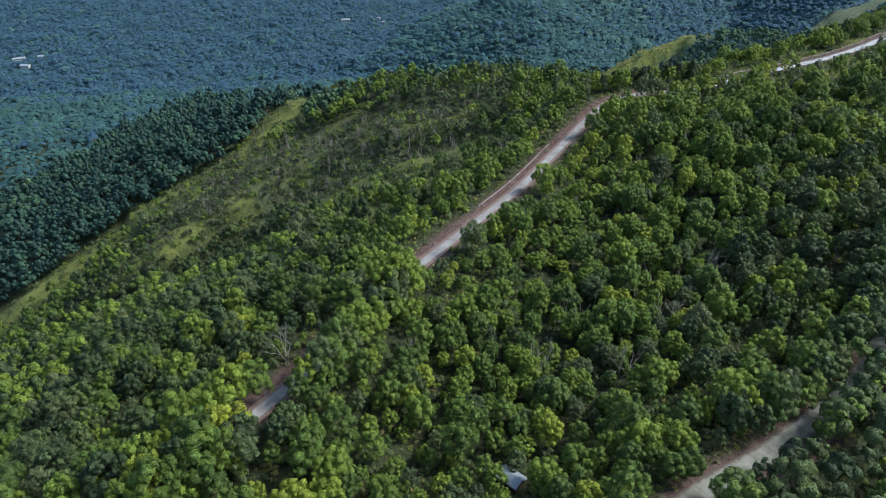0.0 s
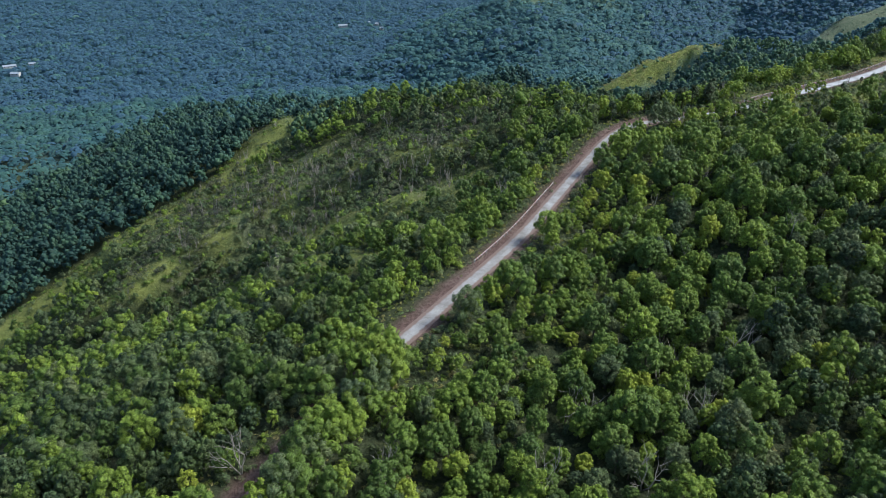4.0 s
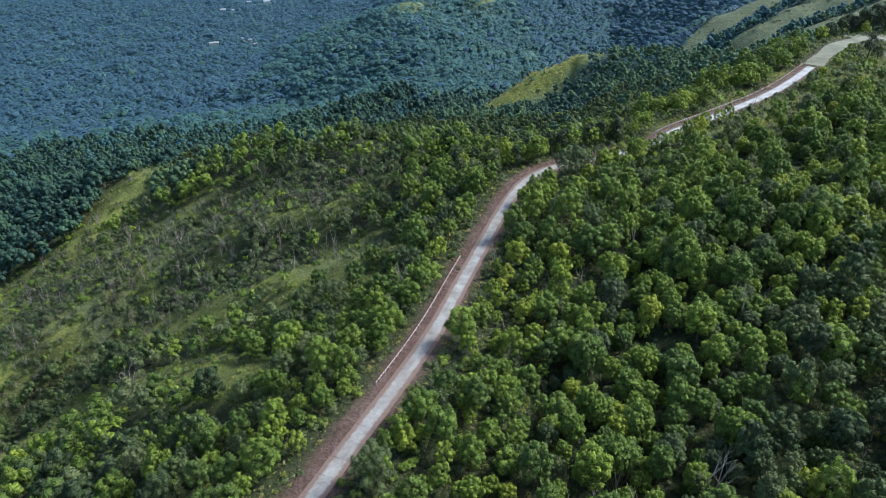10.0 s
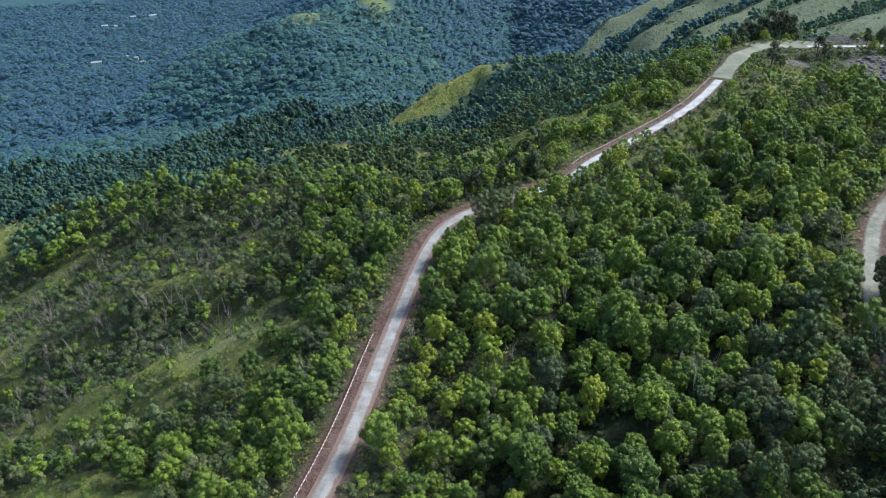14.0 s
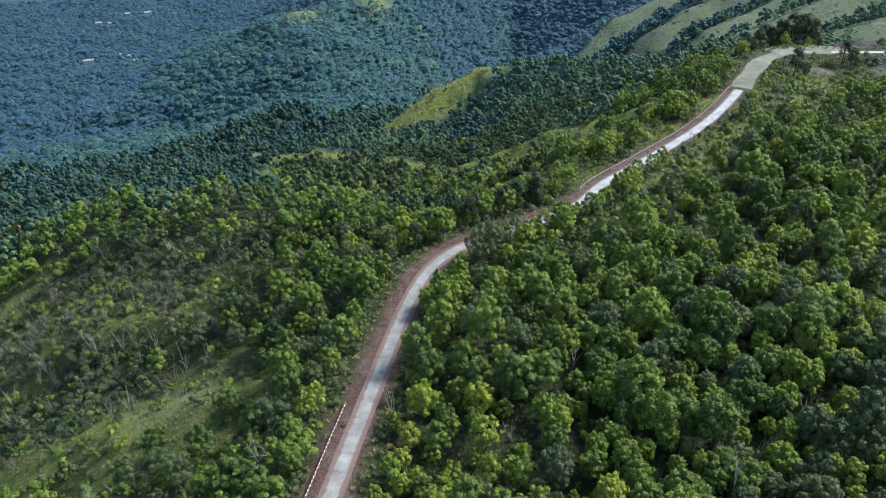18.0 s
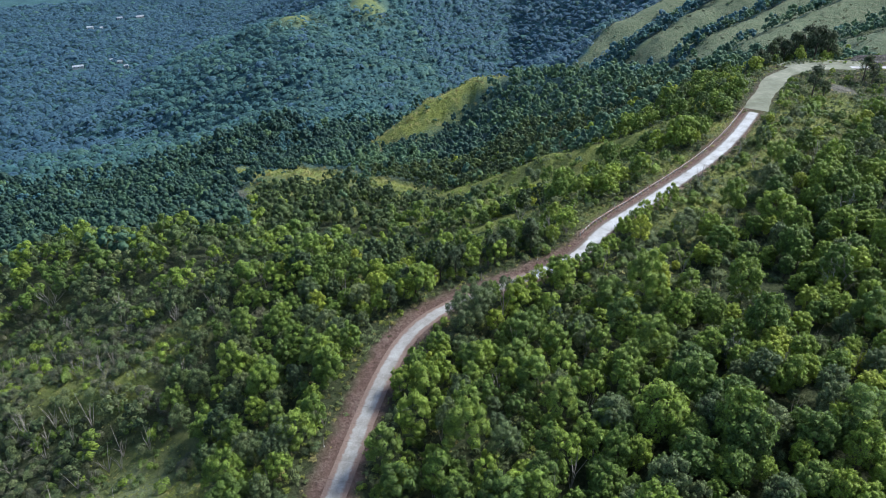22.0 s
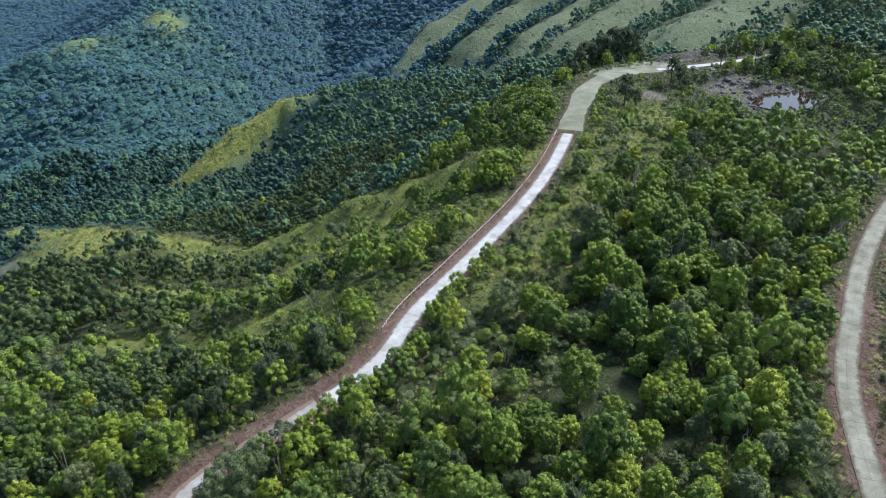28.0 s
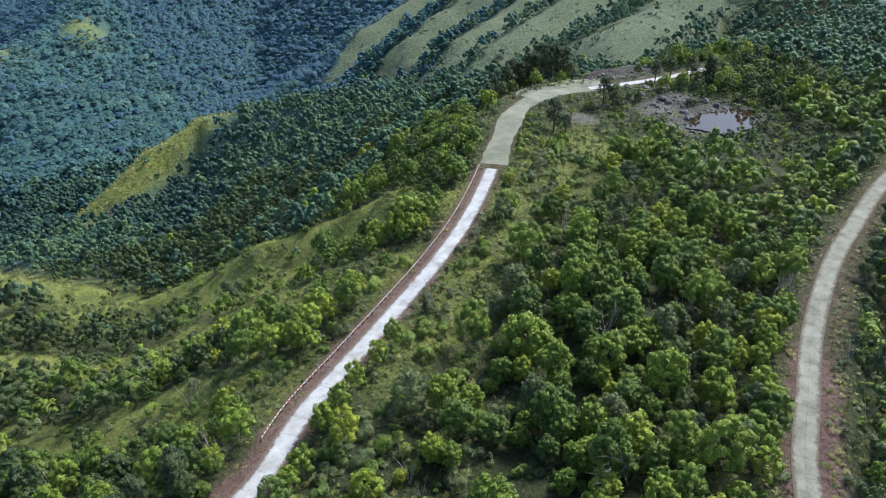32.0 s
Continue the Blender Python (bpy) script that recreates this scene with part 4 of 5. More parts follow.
# the hills beyond, and the valley floor with its palms
p = np.vstack([scatter(-330, 620, 150, 900, 6.2, 2), scatter(-1300, 900, 150, 2300, 8.8, 4)])
n_mid = len(scatter(-330, 620, 150, 900, 6.2, 2))
x, y = p[:, 0], p[:, 1]
middle = np.arange(len(x)) < n_mid
inside = (x > -330) & (x < 620) & (y < 900)
bearing = np.degrees(np.arctan2(x - 40, y - 120))
keep = (middle | ~inside) & (rng.random(len(x)) > grass_at(x, y) * 1.4) & ((y > 537) | (x < -257) | (x > 417)) & (rock_at(x, y) < 0.4) & (bearing > -58) & (bearing < 66) & (np.degrees(np.arctan2(x, y)) > -36) & (x < 900) & ~((y > 2150) & (x < -220))
HOUSES = [(-220, 1530, 22, 8, 0.2), (-150, 1518, 12, 8, -0.2), (-138, 1500, 9, 7, 0.3), (-165, 1560, 14, 8, 0.1), (-653, 1366, 12, 8, 0.4), (-745, 1292, 16, 9, 0.2),
          (-775, 1270, 26, 9, 0.5), (-728, 1205, 18, 12, 0.0), (-237, 1850, 16, 10, 0.1), (-215, 1845, 10, 8, 0.4), (-181, 1900, 14, 9, 0.0), (-138, 1890, 20, 9, 0.3)]
for hx, hy, length, _, _ in HOUSES:
    keep &= np.hypot(x - hx, (y - hy + 12) * 0.7) > length * 0.75
x, y, middle = x[keep], y[keep], middle[keep]
z = height(x, y) - 0.3
# low-lying woods take the leaf colour with ravine shade painted in
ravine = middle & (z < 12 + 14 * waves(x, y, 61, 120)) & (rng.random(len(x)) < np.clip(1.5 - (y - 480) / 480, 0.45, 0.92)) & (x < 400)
on_hill = (x < 330) & (y < 1480) & (height(x, y) > -128 + 6 * waves(x, y, 83, 60))
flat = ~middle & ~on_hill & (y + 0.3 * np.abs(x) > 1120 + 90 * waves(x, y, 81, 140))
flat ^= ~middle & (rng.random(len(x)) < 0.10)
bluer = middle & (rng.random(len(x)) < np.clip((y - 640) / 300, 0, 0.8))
far_forms = [crown(60 + k, 4.8, 5.0, 1.0, 5, 0, rings=(72,), sides=5, low=0.15, span=(0.36, 0.56)) for k in range(6)]
# nearer hills take the darker leaves, as if less haze lay before them
less_hazed = rng.random(len(x)) < np.clip((1500 - y) / 500 + 0.3 * waves(x, y, 67, 130), 0.1, 0.92)
grow = np.clip(rng.lognormal(0.0, 0.26, len(x)), 0.5, 1.6) * np.where(middle, 1.0 + 0.35 * np.clip((y - 600) / 250, 0, 1), 1.0)
# leaf colours turn bluer and paler with distance to imitate haze
for k, form, mat, name, label in ((flat, far_forms, LEAF_PALM_HAZE, "valley_woodland", "palm groves on the valley floor, tinted blue for haze"),
                                  (~flat & ~middle & less_hazed, far_forms, LEAF_HAZE_DARK, "hill_woodland", "darker forest on the far hills, tinted blue for haze"),
                                  (~flat & ~middle & ~less_hazed, far_forms, LEAF_HAZE, "hill_woodland", "forest on the far hills, tinted blue for haze"),
                                  (ravine, low_forms, WOOD_SHADED, "spur_woodland", "forest in the ravines, darkened as shade"),
                                  (middle & bluer & ~ravine, low_forms, LEAF_HAZE, "spur_woodland", "forest in the ravines, tinted blue for haze"),
                                  (middle & ~bluer & ~ravine, low_forms, WOOD_MID_HAZE, "spur_woodland", "green forest on the lower spurs, lightly haze-tinted")):
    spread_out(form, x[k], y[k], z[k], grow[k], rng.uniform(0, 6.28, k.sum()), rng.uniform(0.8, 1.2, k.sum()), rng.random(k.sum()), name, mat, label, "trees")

# the wood goes on behind and beside the first stretch of the road
p = scatter(-230, 400, -60, 190, 7.0, 9)
x, y = p[:, 0], p[:, 1]
keep = (y < 61) | ((x > 250) & (y < 188)) | ((x < -112) & (y < 158) & (y > 58))
x, y = x[keep], y[keep]
spread_out(low_forms, x, y, height(x, y) - 0.2, np.clip(rng.lognormal(0.12, 0.25, len(x)), 0.6, 1.8), rng.uniform(0, 6.28, len(x)), rng.uniform(0.85, 1.2, len(x)),
           rng.random(len(x)), "slope_woodland", WOOD, "green broadleaf woodland canopy around the near ridge", "trees")

# undergrowth: bushes and grass tussocks
p = scatter(-230, 400, 40, 480, 3.6, 3)
x, y = p[:, 0], p[:, 1]
g, dry = grass_at(x, y), dry_at(x, y)
d, _, _ = to_line(x, y, ROAD[::3])
d2, _, _ = to_line(x, y, BETWEEN)
keep = ((np.minimum(d, d2) < 72) | (dry > 0.25) | (g > 0.12)) & off_roads(x, y, 6.0, 3.5, 4.2) & (rock_at(x, y) < 0.5) & (rng.random(len(x)) < np.clip(0.55 + dry * 0.4, 0, 1))
keep &= rng.random(len(x)) > 0.4 * g
x, y, dry = x[keep], y[keep], dry[keep]
z = height(x, y) - 0.2
open_d, _, _ = to_line(x, y, [(122, 284, 0), (160, 300, 0), (200, 326, 0), (245, 352, 0)])
lush = 1 + 0.5 * np.exp(-(open_d / 26) ** 2) + 0.45 * dry
bush_forms = [crown(80 + k, 1.4, 2.0, -0.3, 3, 1, 1.0, rings=(55, 105), sides=5, low=0.1, span=(0.45, 0.65)) for k in range(4)]
dull = rng.random(len(x)) < 0.5 + 0.35 * dry
for k, mat, label in ((dull, LEAF_DULL, "dull olive bushes between the trees"), (~dull, LEAF, "green bushes between the trees")):
    spread_out(bush_forms, x[k], y[k], z[k], lush[k] * rng.uniform(0.5, 1.35, k.sum()), rng.uniform(0, 6.28, k.sum()), rng.uniform(0.6, 1.2, k.sum()),
               rng.random(k.sum()), "undergrowth", mat, label, "bushes")

SCRUB = foliage("grey_scrub", [(0.0, (0.070, 0.078, 0.050)), (0.5, (0.104, 0.110, 0.070)), (1.0, (0.150, 0.146, 0.098))], 0.2, 6.0, 0.5, 0.4)
p = scatter(-150, 40, 215, 425, 2.7, 13)
x, y = p[:, 0], p[:, 1]
keep = (rng.random(len(x)) < 0.75 * dry_at(x, y) * np.clip(0.75 + 0.5 * waves(x, y, 55, 28), 0.1, 1)) & (beyond_crest(x, y) < 5) & off_roads(x, y, 9, 5, 5)
keep &= rng.random(len(x)) > near_line(x, y, RIDGES["yellow_spur"][0][1:5], 9)
x, y = x[keep], y[keep]
spread_out(bush_forms, x, y, height(x, y) - 0.2, rng.uniform(0.5, 1.7, len(x)), rng.uniform(0, 6.28, len(x)), rng.uniform(0.6, 1.3, len(x)),
           rng.random(len(x)), "undergrowth", SCRUB, "grey-olive dry scrub on the face of the near hill", "scrub")

p = scatter(-200, 330, 90, 480, 1.25, 5)
x, y = p[:, 0], p[:, 1]
g = grass_at(x, y)
d, _, side = to_line(x, y, ROAD[::3])
d2, _, _ = to_line(x, y, LOW_ROAD[::3])
keep = (rng.random(len(x)) < g * 1.5) | ((rng.random(len(x)) < 0.5) & (((d < 8.5) & (d > 6.2) & (side > 0)) | ((d < 5.5) & (d > 3.0) & (side < 0)) | ((d2 < 6) & (d2 > 3.4))))
keep &= (d > 3.0) & (d2 > 3.0) & (rock_at(x, y) < 0.6) & ~((x > 222) & (x < 306) & (d < 5))
x, y = x[keep], y[keep]
tuft_forms = [loose(crown_leaves(90 + k, 0.6, 0.9, -0.15, 2, 2, 1.0, droop=0.0)) for k in range(4)]
spread_out(tuft_forms, x, y, height(x, y) - 0.1, rng.uniform(0.35, 0.9, len(x)), rng.uniform(0, 6.28, len(x)), rng.uniform(0.4, 0.9, len(x)),
           np.clip(0.58 + 0.24 * waves(x, y, 21, 14) + rng.uniform(-0.15, 0.15, len(x)), 0, 0.99), "grass", GRASS, "olive and straw-coloured grass tussocks", "grass")

p = scatter(20, 760, 480, 1150, 3.2, 31)
x, y = p[:, 0], p[:, 1]
keep = (rng.random(len(x)) < grass_at(x, y) * 0.9) & (rock_at(x, y) < 0.5)
x, y = x[keep], y[keep]
broad_forms = [loose(crown_leaves(190 + k, 1.6, 1.3, -0.4, 3, 1, 2.3, droop=0.2)) for k in range(4)]
for k, mat, label in ((x < 400, GRASS, "rough olive grass on the far knolls"), ((x >= 400) & (rng.random(len(x)) < 0.12), HAZY_DRY_GRASS, "grey-olive dry grass on the mountain ribs, partly haze-tinted")):
    n = k.sum()
    spread_out(broad_forms, x[k], y[k], height(x[k], y[k]) - 0.1, rng.uniform(0.5, 1.4, n), rng.uniform(0, 6.28, n), rng.uniform(0.5, 1.1, n),
               np.clip(0.4 + 0.25 * waves(x[k], y[k], 27, 30) + rng.uniform(-0.2, 0.2, n), 0, 0.99), "grass", mat, label, "grass")
p = scatter(20, 760, 480, 1150, 9.0, 32)
x, y = p[:, 0], p[:, 1]
g = grass_at(x, y)
keep = (g > 0.35) & ((x < 400) | (rng.random(len(x)) < 0.3)) & (rng.random(len(x)) < 0.10 + 0.35 * (waves(x, y, 33, 45) > 0.9))
x, y = x[keep], y[keep]
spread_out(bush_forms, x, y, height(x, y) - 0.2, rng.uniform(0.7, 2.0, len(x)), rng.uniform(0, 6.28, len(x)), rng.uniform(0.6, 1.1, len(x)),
           rng.random(len(x)), "undergrowth", WOOD_MID_HAZE, "dark green bushes dotted over the far grass, lightly haze-tinted", "bushes")

# weeds over the open ground beside the roads
p = scatter(-70, 330, 60, 430, 1.5, 6)
x, y = p[:, 0], p[:, 1]
d, _, side = to_line(x, y, ROAD[::3])
d2, _, _ = to_line(x, y, LOW_ROAD[::3])
keep = (np.minimum(d, d2 + 8) < 34) & (d > 3.1) & (d2 > 3.2) & ~((side > 0) & (d < 5.2) & (rng.random(len(x)) < 0.9)) & (rock_at(x, y) < 0.6) & ~((x > 222) & (x < 306) & (d < 5))
keep &= rng.random(len(x)) < 0.8
x, y = x[keep], y[keep]
weed_forms = [loose(crown_leaves(130 + k, 0.75, 0.8, -0.2, 2, 2, 1.05, droop=0.0)) for k in range(4)]
green = waves(x, y, 23, 16) + rng.normal(0, 0.7, len(x)) > 0.1
for k, mat, label in ((green, LEAF_DULL, "low olive weeds and creepers"), (~green, GRASS, "low straw-coloured weeds and grass")):
    spread_out(weed_forms, x[k], y[k], height(x[k], y[k]) - 0.1, rng.uniform(0.6, 1.4, k.sum()), rng.uniform(0, 6.28, k.sum()), rng.uniform(0.5, 1.2, k.sum()),
               np.clip(rng.random(k.sum()) * 0.6, 0, 1), "weeds", mat, label, "weeds")

# ---- bare trees, dark summit trees ----


def bare_branches(seed, top):
    """A leafless tree: a forked stem and branches that split again."""
    r2 = np.random.default_rng(seed)
    limbs = []

    def grow(p, d, length, rad, depth, stems, twigs):
        q = p + d * length * 0.5 + r2.normal(size=3) * length * 0.05
        e = q + (d + r2.normal(size=3) * 0.12) * length * 0.5
        (stems if depth == 0 else twigs).append([(*p, rad), (*q, rad * 0.8), (*e, rad * 0.55)])
        if depth < 3:
            for _ in range(3 if depth < 2 else 2):
                n = d + r2.normal(size=3) * 0.45 + np.array([0, 0, 0.15])
                grow(e if r2.random() < 0.6 else q, n / np.linalg.norm(n), length * r2.uniform(0.5, 0.75), rad * 0.5, depth + 1, stems, twigs)

    for k in range(3):
        a = k * 2.1 + r2.uniform(-0.4, 0.4)
        d = np.array([math.cos(a) * 0.35, math.sin(a) * 0.35, 1.0])
        stems, twigs = [], []
        grow(np.array([0, 0, -0.2]), d / np.linalg.norm(d), top * 0.5, 0.11, 0, stems, twigs)
        limbs.append((tubes(stems, 6), tubes(twigs, 4)))
    return limbs


DEAD = [(110, 300), (20, 219), (-27, 363), (227, 271), (186, 284), (-32, 114), (38, 116), (-7, 114), (21, 116), (66, 150), (84, 168), (120, 240), (135, 250), (52, 130),
        (30, 134), (92, 190), (150, 232), (160, 256), (-60, 246), (-22, 300), (-45, 293), (-66, 346)]
rng = np.random.default_rng(31)
p = scatter(-95, 30, 270, 385, 9, 32)
keep = (rng.random(len(p)) < 0.55 * dry_at(p[:, 0], p[:, 1]))
DEAD_PLACES = DEAD + [tuple(q) for q in p[keep]][:62]
models = []
for n in range(4):
    t = tagged(new("bare_tree"), "leafless grey tree with pale forked branches", "tree", "bare trees")
    for (sv, sf), (tv, tf) in bare_branches(100 + n, 6.5):
        part("stem", mesh_of("stem", sv, sf, DEADWOOD, True), t)
        part("branch", mesh_of("branch", tv, tf, DEADWOOD, True), t, "thin pale forked twigs")
    models.append(t)
for n, (px, py) in enumerate(DEAD_PLACES):
    s = rng.uniform(1.1, 1.6) if n < len(DEAD) else rng.uniform(0.45, 0.85)
    pz = float(height(px, py)) - 0.1
    m = Matrix.LocRotScale((px, py, pz), Euler((0, 0, rng.uniform(0, 6.28))), (s, s, s))
    model = models[n % 4]
    if n < 4:
        model.matrix_basis = m
    else:
        copy_thing(model, m @ Matrix.Diagonal((*(1 / c for c in model.scale), 1)))

# thin grey sticks of dead scrub between the bushes
p = np.vstack([scatter(-130, 40, 225, 425, 2.9, 33), scatter(-40, 260, 110, 340, 7.5, 34)])
x, y = p[:, 0], p[:, 1]
d, _, side = to_line(x, y, ROAD[::3])
keep = (rng.random(len(x)) < np.where(x < 40, (0.05 + 0.22 * dry_at(x, y)) * (waves(x, y, 71, 24) > 0.3), 0.3)) & off_roads(x, y, 7, 4.5, 5)
x, y = x[keep], y[keep]
stick_forms = []
for n in range(5):
    r2 = np.random.default_rng(300 + n)
    sticks = []
    for k in range(6):
        a, lean, top = r2.uniform(0, 6.28), r2.uniform(0.1, 0.5), r2.uniform(2.6, 5.2)
        bend = r2.uniform(-0.3, 0.3, 2)
        sticks.append([(0, 0, -0.2, 0.05), (math.cos(a) * lean * top * 0.45 + bend[0], math.sin(a) * lean * top * 0.45 + bend[1], top * 0.55, 0.04), (math.cos(a) * lean * top, math.sin(a) * lean * top, top, 0.015)])
    stick_forms.append(tubes(sticks, 3))
spread_out(stick_forms, x, y, height(x, y), rng.uniform(0.7, 1.5, len(x)), rng.uniform(0, 6.28, len(x)), rng.uniform(0.8, 1.3, len(x)), rng.random(len(x)),
           "dead_scrub", DEADWOOD, "thin grey leafless sticks of dead scrub", "scrub")

SUMMIT = [(260, 379, 1.35), (263, 376, 0.8), (297, 391, 1.25), (300, 389, 0.9), (331, 395, 1.0), (338, 393, 1.1), (275, 431, 1.1), (281, 430, 1.2), (287, 429, 1.1), (293, 430, 1.3),
          (298, 428, 1.5), (303, 427, 1.5), (308, 425, 1.3), (312, 432, 1.3), (289, 436, 1.3), (300, 436, 1.4), (345, 388, 1.2), (352, 384, 1.3), (322, 437, 1.2), (269, 427, 0.9),
          (214, 350, 0.34), (189, 330, 0.3), (164, 316, 0.34), (176, 325, 0.3)]
bend = offset_line(ROAD, 8.5)[(ROAD[:, 0] > 68) & (ROAD[:, 0] < 112)]
SUMMIT += [(float(q[0]) + 1.6 * math.sin(k * 2.3), float(q[1]) + 2.4 * abs(math.sin(k * 1.7)), 0.85 + 0.3 * abs(math.sin(k * 3.1))) for k, q in enumerate(bend[::4])]
quads = [crown_leaves(120 + k, 1.7, 6.0, 1.0, 40, 9, 0.85, droop=-0.6, spread=0.62) for k in range(3)]
for n, (px, py, s) in enumerate(SUMMIT):
    s *= 1.45 * (1.3 if 268 < px < 325 and py > 424 else 1.0)
    t = tagged(new("feathery_tree"), "dark feathery casuarina-like tree beside the hill road" if px < 200 and s > 1.0 else "dark feathery casuarina-like tree on the bare summit" if s > 1.0 else "small dark feathery sapling beside the road", "tree", "dark feathery trees")
    part("trunk", trunks[n % 3], t)
    part("crown", leaf_mesh("crown", quads[n % 3], LEAF_DARK), t)
    t.matrix_basis = Matrix.LocRotScale((px, py, float(height(px, py)) - 0.1), Euler((0, 0, n * 1.3)), (s, s, s))

# ---- guard rails and poles beside the road ----
WHITE_PAINT, nt, b = material("white_paint", 0.5)
nt.links.new(ramp(nt, noise_of(nt, 6, 4, 0.6, "World"), [(0.3, (0.62, 0.60, 0.56)), (0.6, (0.80, 0.79, 0.77))]), b.inputs["Base Color"])
RED_PAINT, nt, b = material("red_paint", 0.55)
nt.links.new(ramp(nt, noise_of(nt, 6, 4, 0.6, "World"), [(0.3, (0.20, 0.045, 0.03)), (0.6, (0.33, 0.075, 0.05))]), b.inputs["Base Color"])


def box(name, a, c, wide, high, mat, parent, label=""):
    """A straight bar with chamfered edges from a to c."""
    a, c = Vector(a), Vector(c)
    bm = bmesh.new()
    bmesh.ops.create_cube(bm, size=1)
    bmesh.ops.bevel(bm, geom=bm.edges[:], offset=0.06, segments=1, affect="EDGES")
    d = c - a
    m = Matrix.Translation((a + c) / 2) @ d.to_track_quat("X", "Z").to_matrix().to_4x4() @ Matrix.Diagonal((d.length, wide, high, 1))
    bmesh.ops.transform(bm, matrix=m, verts=bm.verts[:])
    me = bpy.data.meshes.new(name)
    bm.to_mesh(me)
    bm.free()
    me.materials.append(mat)
    return part(name, me, parent, label)


def guard_rail(line, label):
    root = tagged(new("guard_rail"), label, "guard rail", "roadside guard rails")
    s = np.concatenate([[0], np.cumsum(np.linalg.norm(np.diff(line[:, :2], axis=0), axis=1))])
    marks = np.arange(0, s[-1], 2.0)
    at = [np.array([np.interp(v, s, line[:, k]) for k in range(3)]) for v in marks]
    for p0 in at:
        box("post", p0 + (0, 0, -0.4), p0 + (0, 0, 0.92), 0.16, 0.16, WHITE_PAINT, root)
    for p0, p1 in zip(at, at[1:]):
        up = np.array([0, 0, 0.78])
        box("rail", p0 + up, p1 + up, 0.14, 0.22, WHITE_PAINT, root)
        for f in (0.22, 0.72):
            a2, c2 = p0 + (p1 - p0) * f + up, p0 + (p1 - p0) * (f + 0.22) + up
            box("red_band", a2, c2, 0.17, 0.25, RED_PAINT, root, "dark red painted band")


side_line = offset_line(ROAD, 3.9)
guard_rail(side_line[(ROAD[:, 0] > 13) & (ROAD[:, 0] < 40)], "white roadside guard rail with dark red bands")
guard_rail(side_line[(ROAD[:, 0] > 121) & (ROAD[:, 0] < 222)], "long curved white guard rail with dark red bands")

poles = offset_line(ROAD, 5.2)
for n, near_x in enumerate((43, 62, 88, 104, 118, 136, 160)):
    p0 = poles[np.argmin(abs(poles[:, 0] - near_x))]
    pz = float(height(p0[0], p0[1]))
    root = tagged(new("marker_pole"), "thin leaning grey pole with a white foot on the verge", "pole", "marker poles")
    lean = 0.12 * math.sin(n * 2.1)
    v, f = tubes([[(p0[0], p0[1], pz + 0.35, 0.05), (p0[0] + lean, p0[1], pz + 2.6, 0.035)]], 6)
    part("shaft", mesh_of("shaft", v, f, DEADWOOD, True), root)
    v, f = tubes([[(p0[0] - lean * 0.1, p0[1], pz - 0.2, 0.075), (p0[0], p0[1], pz + 0.4, 0.07)]], 8)
    part("foot", mesh_of("foot", v, f, WHITE_PAINT, True), root, "white painted foot")

# ---- quarry: pond, rocks ----
WATER, nt, b = material("pond_water", 0.04)
b.inputs["Base Color"].default_value = (0.035, 0.022, 0.012, 1)
b.inputs["Specular IOR Level"].default_value = 0.6
bump(nt, b, noise_of(nt, 0.9, 3, 0.5), 0.06, 0.05)
a = np.linspace(0, 2 * math.pi, 48, endpoint=False)
r = 1 + 0.10 * np.sin(3 * a + 1) + 0.06 * np.sin(5 * a) + 0.04 * np.sin(9 * a + 2)
px, py = 322 + 16 * r * np.cos(a), 354 + 10 * r * np.sin(a)
v = np.vstack([np.stack([px, py, np.full(48, 104.95)], 1), [[322, 353.5, 104.95]]])
pond = new("water", mesh_of("water", v, [(k, (k + 1) % 48, 48) for k in range(48)], WATER, True))
tagged(pond, "still brown quarry pond that mirrors the sky", "pond", kind="structure")

ROCK, nt, b = material("quarry_rock", 0.9)
info = nt.nodes.new("ShaderNodeObjectInfo")
col = mix(nt, 1.0, ramp(nt, noise_of(nt, 2.5, 6, 0.65), [(0.3, (0.10, 0.095, 0.10)), (0.55, (0.24, 0.22, 0.215)), (0.75, (0.42, 0.40, 0.37))]),
          ramp(nt, info.outputs["Random"], [(0, (0.6, 0.58, 0.58)), (1, (1.15, 1.12, 1.08))]), "MULTIPLY")
nt.links.new(col, b.inputs["Base Color"])
bump(nt, b, noise_of(nt, 6, 5, 0.7), 0.5, 0.06)


def rock_mesh(seed):
    bm = bmesh.new()
    bmesh.ops.create_icosphere(bm, subdivisions=2, radius=1)
    for vert in bm.verts:
        n = noise.noise(vert.co * 1.3 + Vector((seed * 7.1, 0, 0))) * 0.45 + noise.noise(vert.co * 3.1 + Vector((0, seed * 3.3, 0))) * 0.2
        vert.co *= 1 + n
        vert.co.z *= 0.72
    me = bpy.data.meshes.new("rock")
    bm.to_mesh(me)
    bm.free()
    me.materials.append(ROCK)
    return me


rocks = [rock_mesh(k) for k in range(6)]
rng = np.random.default_rng(51)
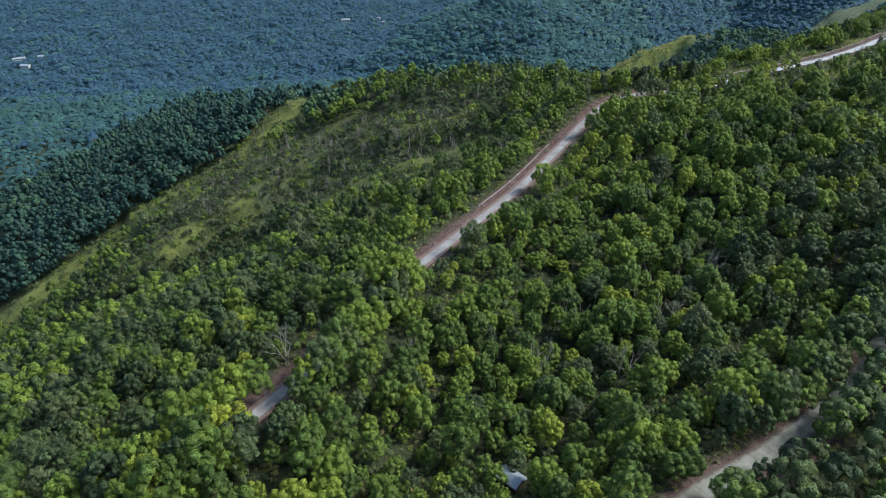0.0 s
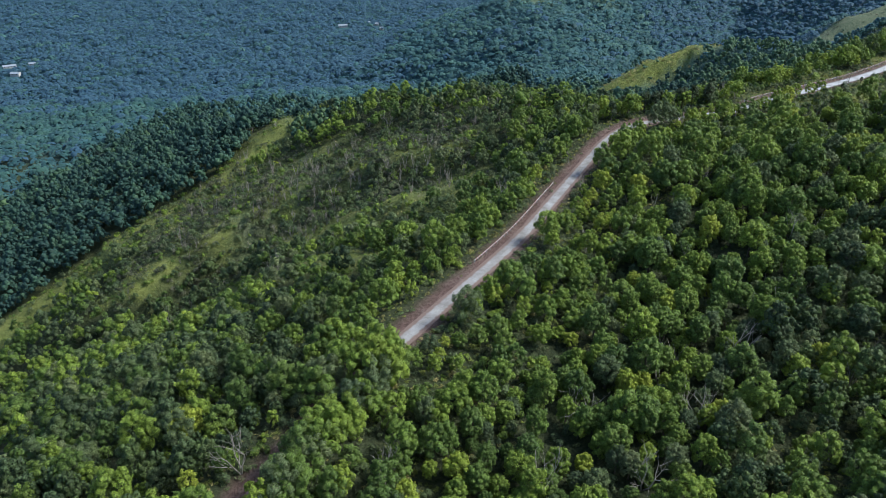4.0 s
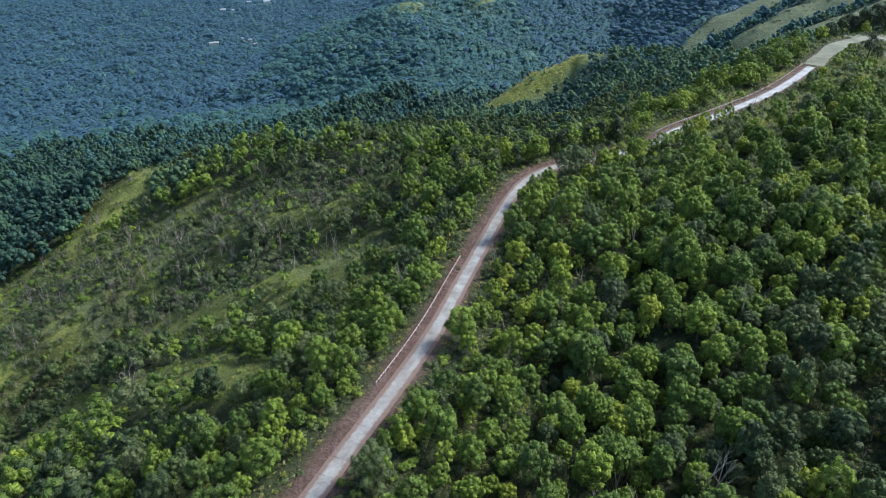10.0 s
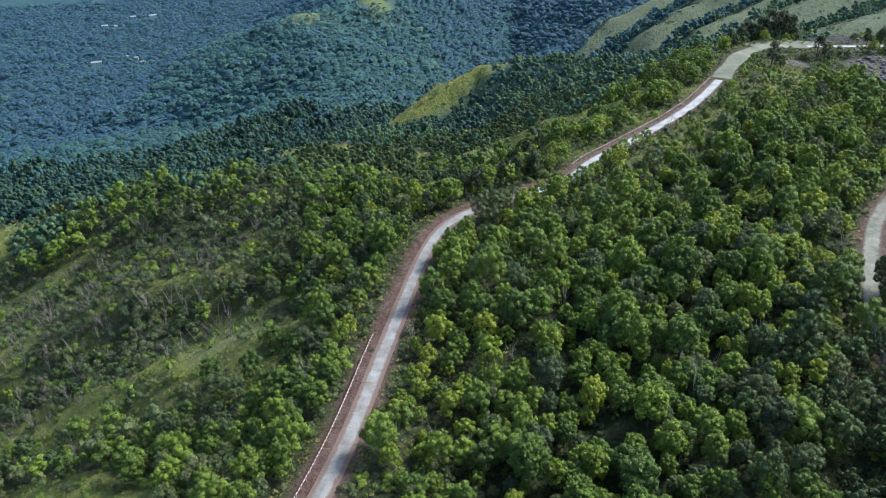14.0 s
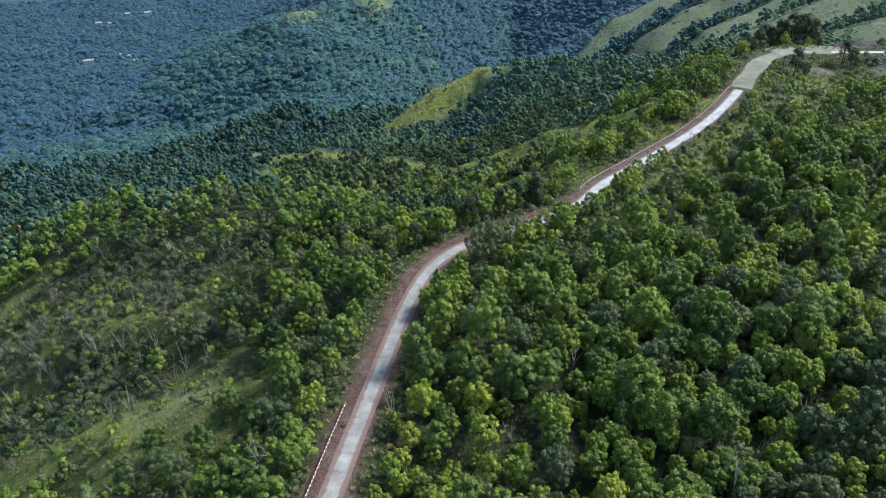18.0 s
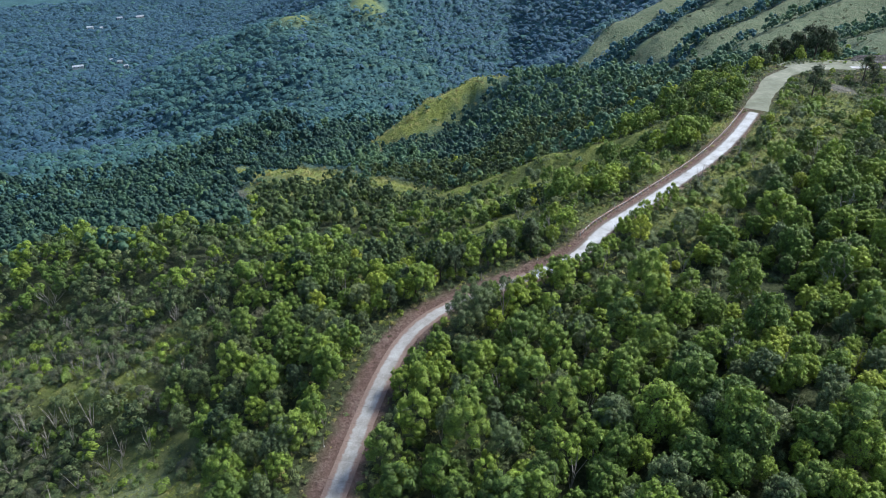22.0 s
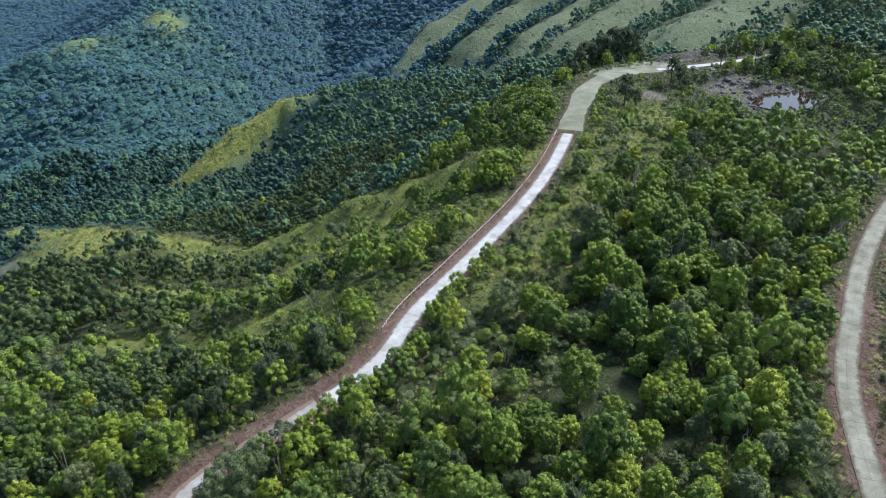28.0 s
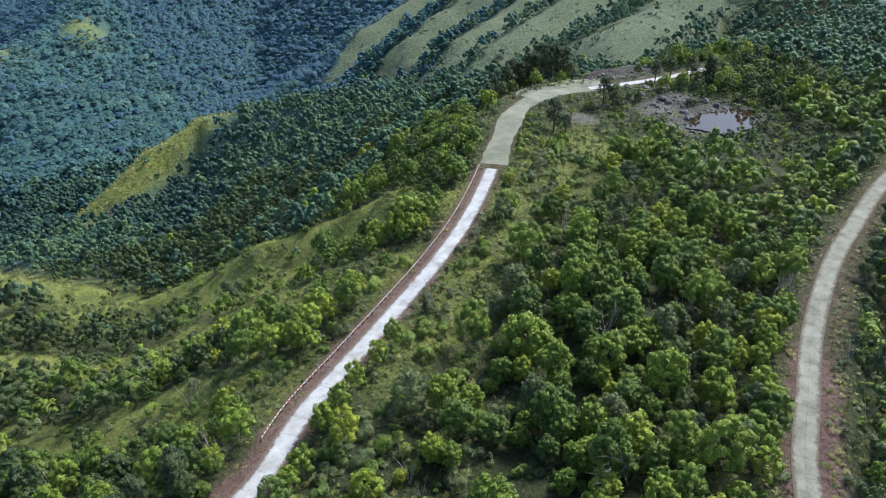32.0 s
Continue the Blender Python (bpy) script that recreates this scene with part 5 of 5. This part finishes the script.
for n in range(150):
    if n < 85:
        px, py = rng.normal(319, 9), rng.normal(378, 6.5)
    elif n < 120:
        px, py = rng.normal(333, 12), rng.normal(411, 4)
    else:
        ang = rng.uniform(0, 6.28)
        px, py = 322 + 17 * math.cos(ang), 354 + 11 * math.sin(ang)
    if to_line(np.array([px]), np.array([py]), ROAD[::3])[0][0] < 3.6:
        continue
    s = float(np.clip(rng.lognormal(-0.55, 0.5), 0.25, 1.7))
    ob = tagged(new("rock", rocks[n % 6]), "broken grey quarry boulder on the rubble slope" if s > 0.6 else "small grey quarry stone", "rock", "quarry rocks")
    ob.matrix_basis = Matrix.LocRotScale((px, py, float(height(px, py)) + s * 0.2), Euler((rng.uniform(-0.4, 0.4), rng.uniform(-0.4, 0.4), rng.uniform(0, 6.28))), (s, s * rng.uniform(0.7, 1.1), s))

# ---- houses in the valley, and a shed among the trees ----
ROOFING, nt, b = material("pale_metal_roof", 0.35)
b.inputs["Metallic"].default_value = 0.2
nt.links.new(ramp(nt, noise_of(nt, 0.5, 4, 0.6), [(0.3, (0.30, 0.33, 0.37)), (0.6, (0.46, 0.49, 0.53))]), b.inputs["Base Color"])
PLASTER, nt, b = material("house_plaster", 0.9)
nt.links.new(ramp(nt, noise_of(nt, 0.8, 4, 0.6), [(0.3, (0.42, 0.40, 0.37)), (0.6, (0.60, 0.58, 0.55))]), b.inputs["Base Color"])
TIMBER, nt, b = material("dark_timber", 0.8)
nt.links.new(ramp(nt, noise_of(nt, 3, 4, 0.6), [(0.3, (0.05, 0.04, 0.032)), (0.6, (0.10, 0.08, 0.06))]), b.inputs["Base Color"])


def prism(points, low, high):
    """Walls of a footprint from low to high, open above."""
    n = len(points)
    v = [(px, py, low) for px, py in points] + [(px, py, high) for px, py in points]
    return v, [(k, (k + 1) % n, n + (k + 1) % n, n + k) for k in range(n)]


def gable(length, width, eave, rise, thick=0.18, over=0.5):
    """Two roof slopes with thickness, as two meshes' data."""
    out = []
    for s in (1, -1):
        l, w = length / 2 + over, width / 2 + over
        drop = rise * over / (width / 2)
        top = [(-l, 0, eave + rise), (l, 0, eave + rise), (l, s * w, eave - drop), (-l, s * w, eave - drop)]
        v = top + [(a3, b3, c3 - thick) for a3, b3, c3 in top]
        out.append((v, [(0, 1, 2, 3), (7, 6, 5, 4), (0, 4, 5, 1), (1, 5, 6, 2), (2, 6, 7, 3), (3, 7, 4, 0)]))
    return out


def house(name, px, py, pz, turn, length, width, eave, rise, label, wall_mat, group=""):
    root = tagged(new(name), label, "house" if name == "house" else "shed", group)
    v, f = prism([(-length / 2, -width / 2), (length / 2, -width / 2), (length / 2, width / 2), (-length / 2, width / 2)], -3.0, eave)
    part("wall", mesh_of("wall", v, f, wall_mat), root)
    for v, f in gable(length, width, eave, rise):
        part("roof_slope", mesh_of("roof_slope", v, f, ROOFING), root, "pale sheet-metal roof")
    for s in (-1, 1):
        v = [(s * length / 2, -width / 2, eave), (s * length / 2, width / 2, eave), (s * length / 2, 0, eave + rise - 0.1), (s * length / 2 - s * 0.1, 0, eave)]
        part("gable_wall", mesh_of("gable_wall", v, [(0, 1, 2), (0, 2, 3), (1, 3, 2)], wall_mat), root)
    for k in range(max(1, int(length / 5))):
        wx = -length / 2 + (k + 0.5) * length / max(1, int(length / 5))
        box("window", (wx - 0.7, -width / 2 - 0.03, eave * 0.55), (wx + 0.7, -width / 2 - 0.03, eave * 0.55), 0.08, min(1.2, eave * 0.45), TIMBER, root)
    root.matrix_basis = pose(px, py, pz, 0, 0, math.degrees(turn))


for hx, hy, length, width, turn_by in HOUSES:
    house("house", hx, hy, float(height(hx, hy)) + 0.6, turn_by, length * 0.8, width * 0.75, 3.6, 1.8, "low pale house with a bright metal roof in the valley", PLASTER, "valley houses")
house("shed", 13, 88, float(height(13, 88)), -0.75, 4.0, 2.6, 2.3, 0.6, "small shed with a pale metal roof among trees", TIMBER)
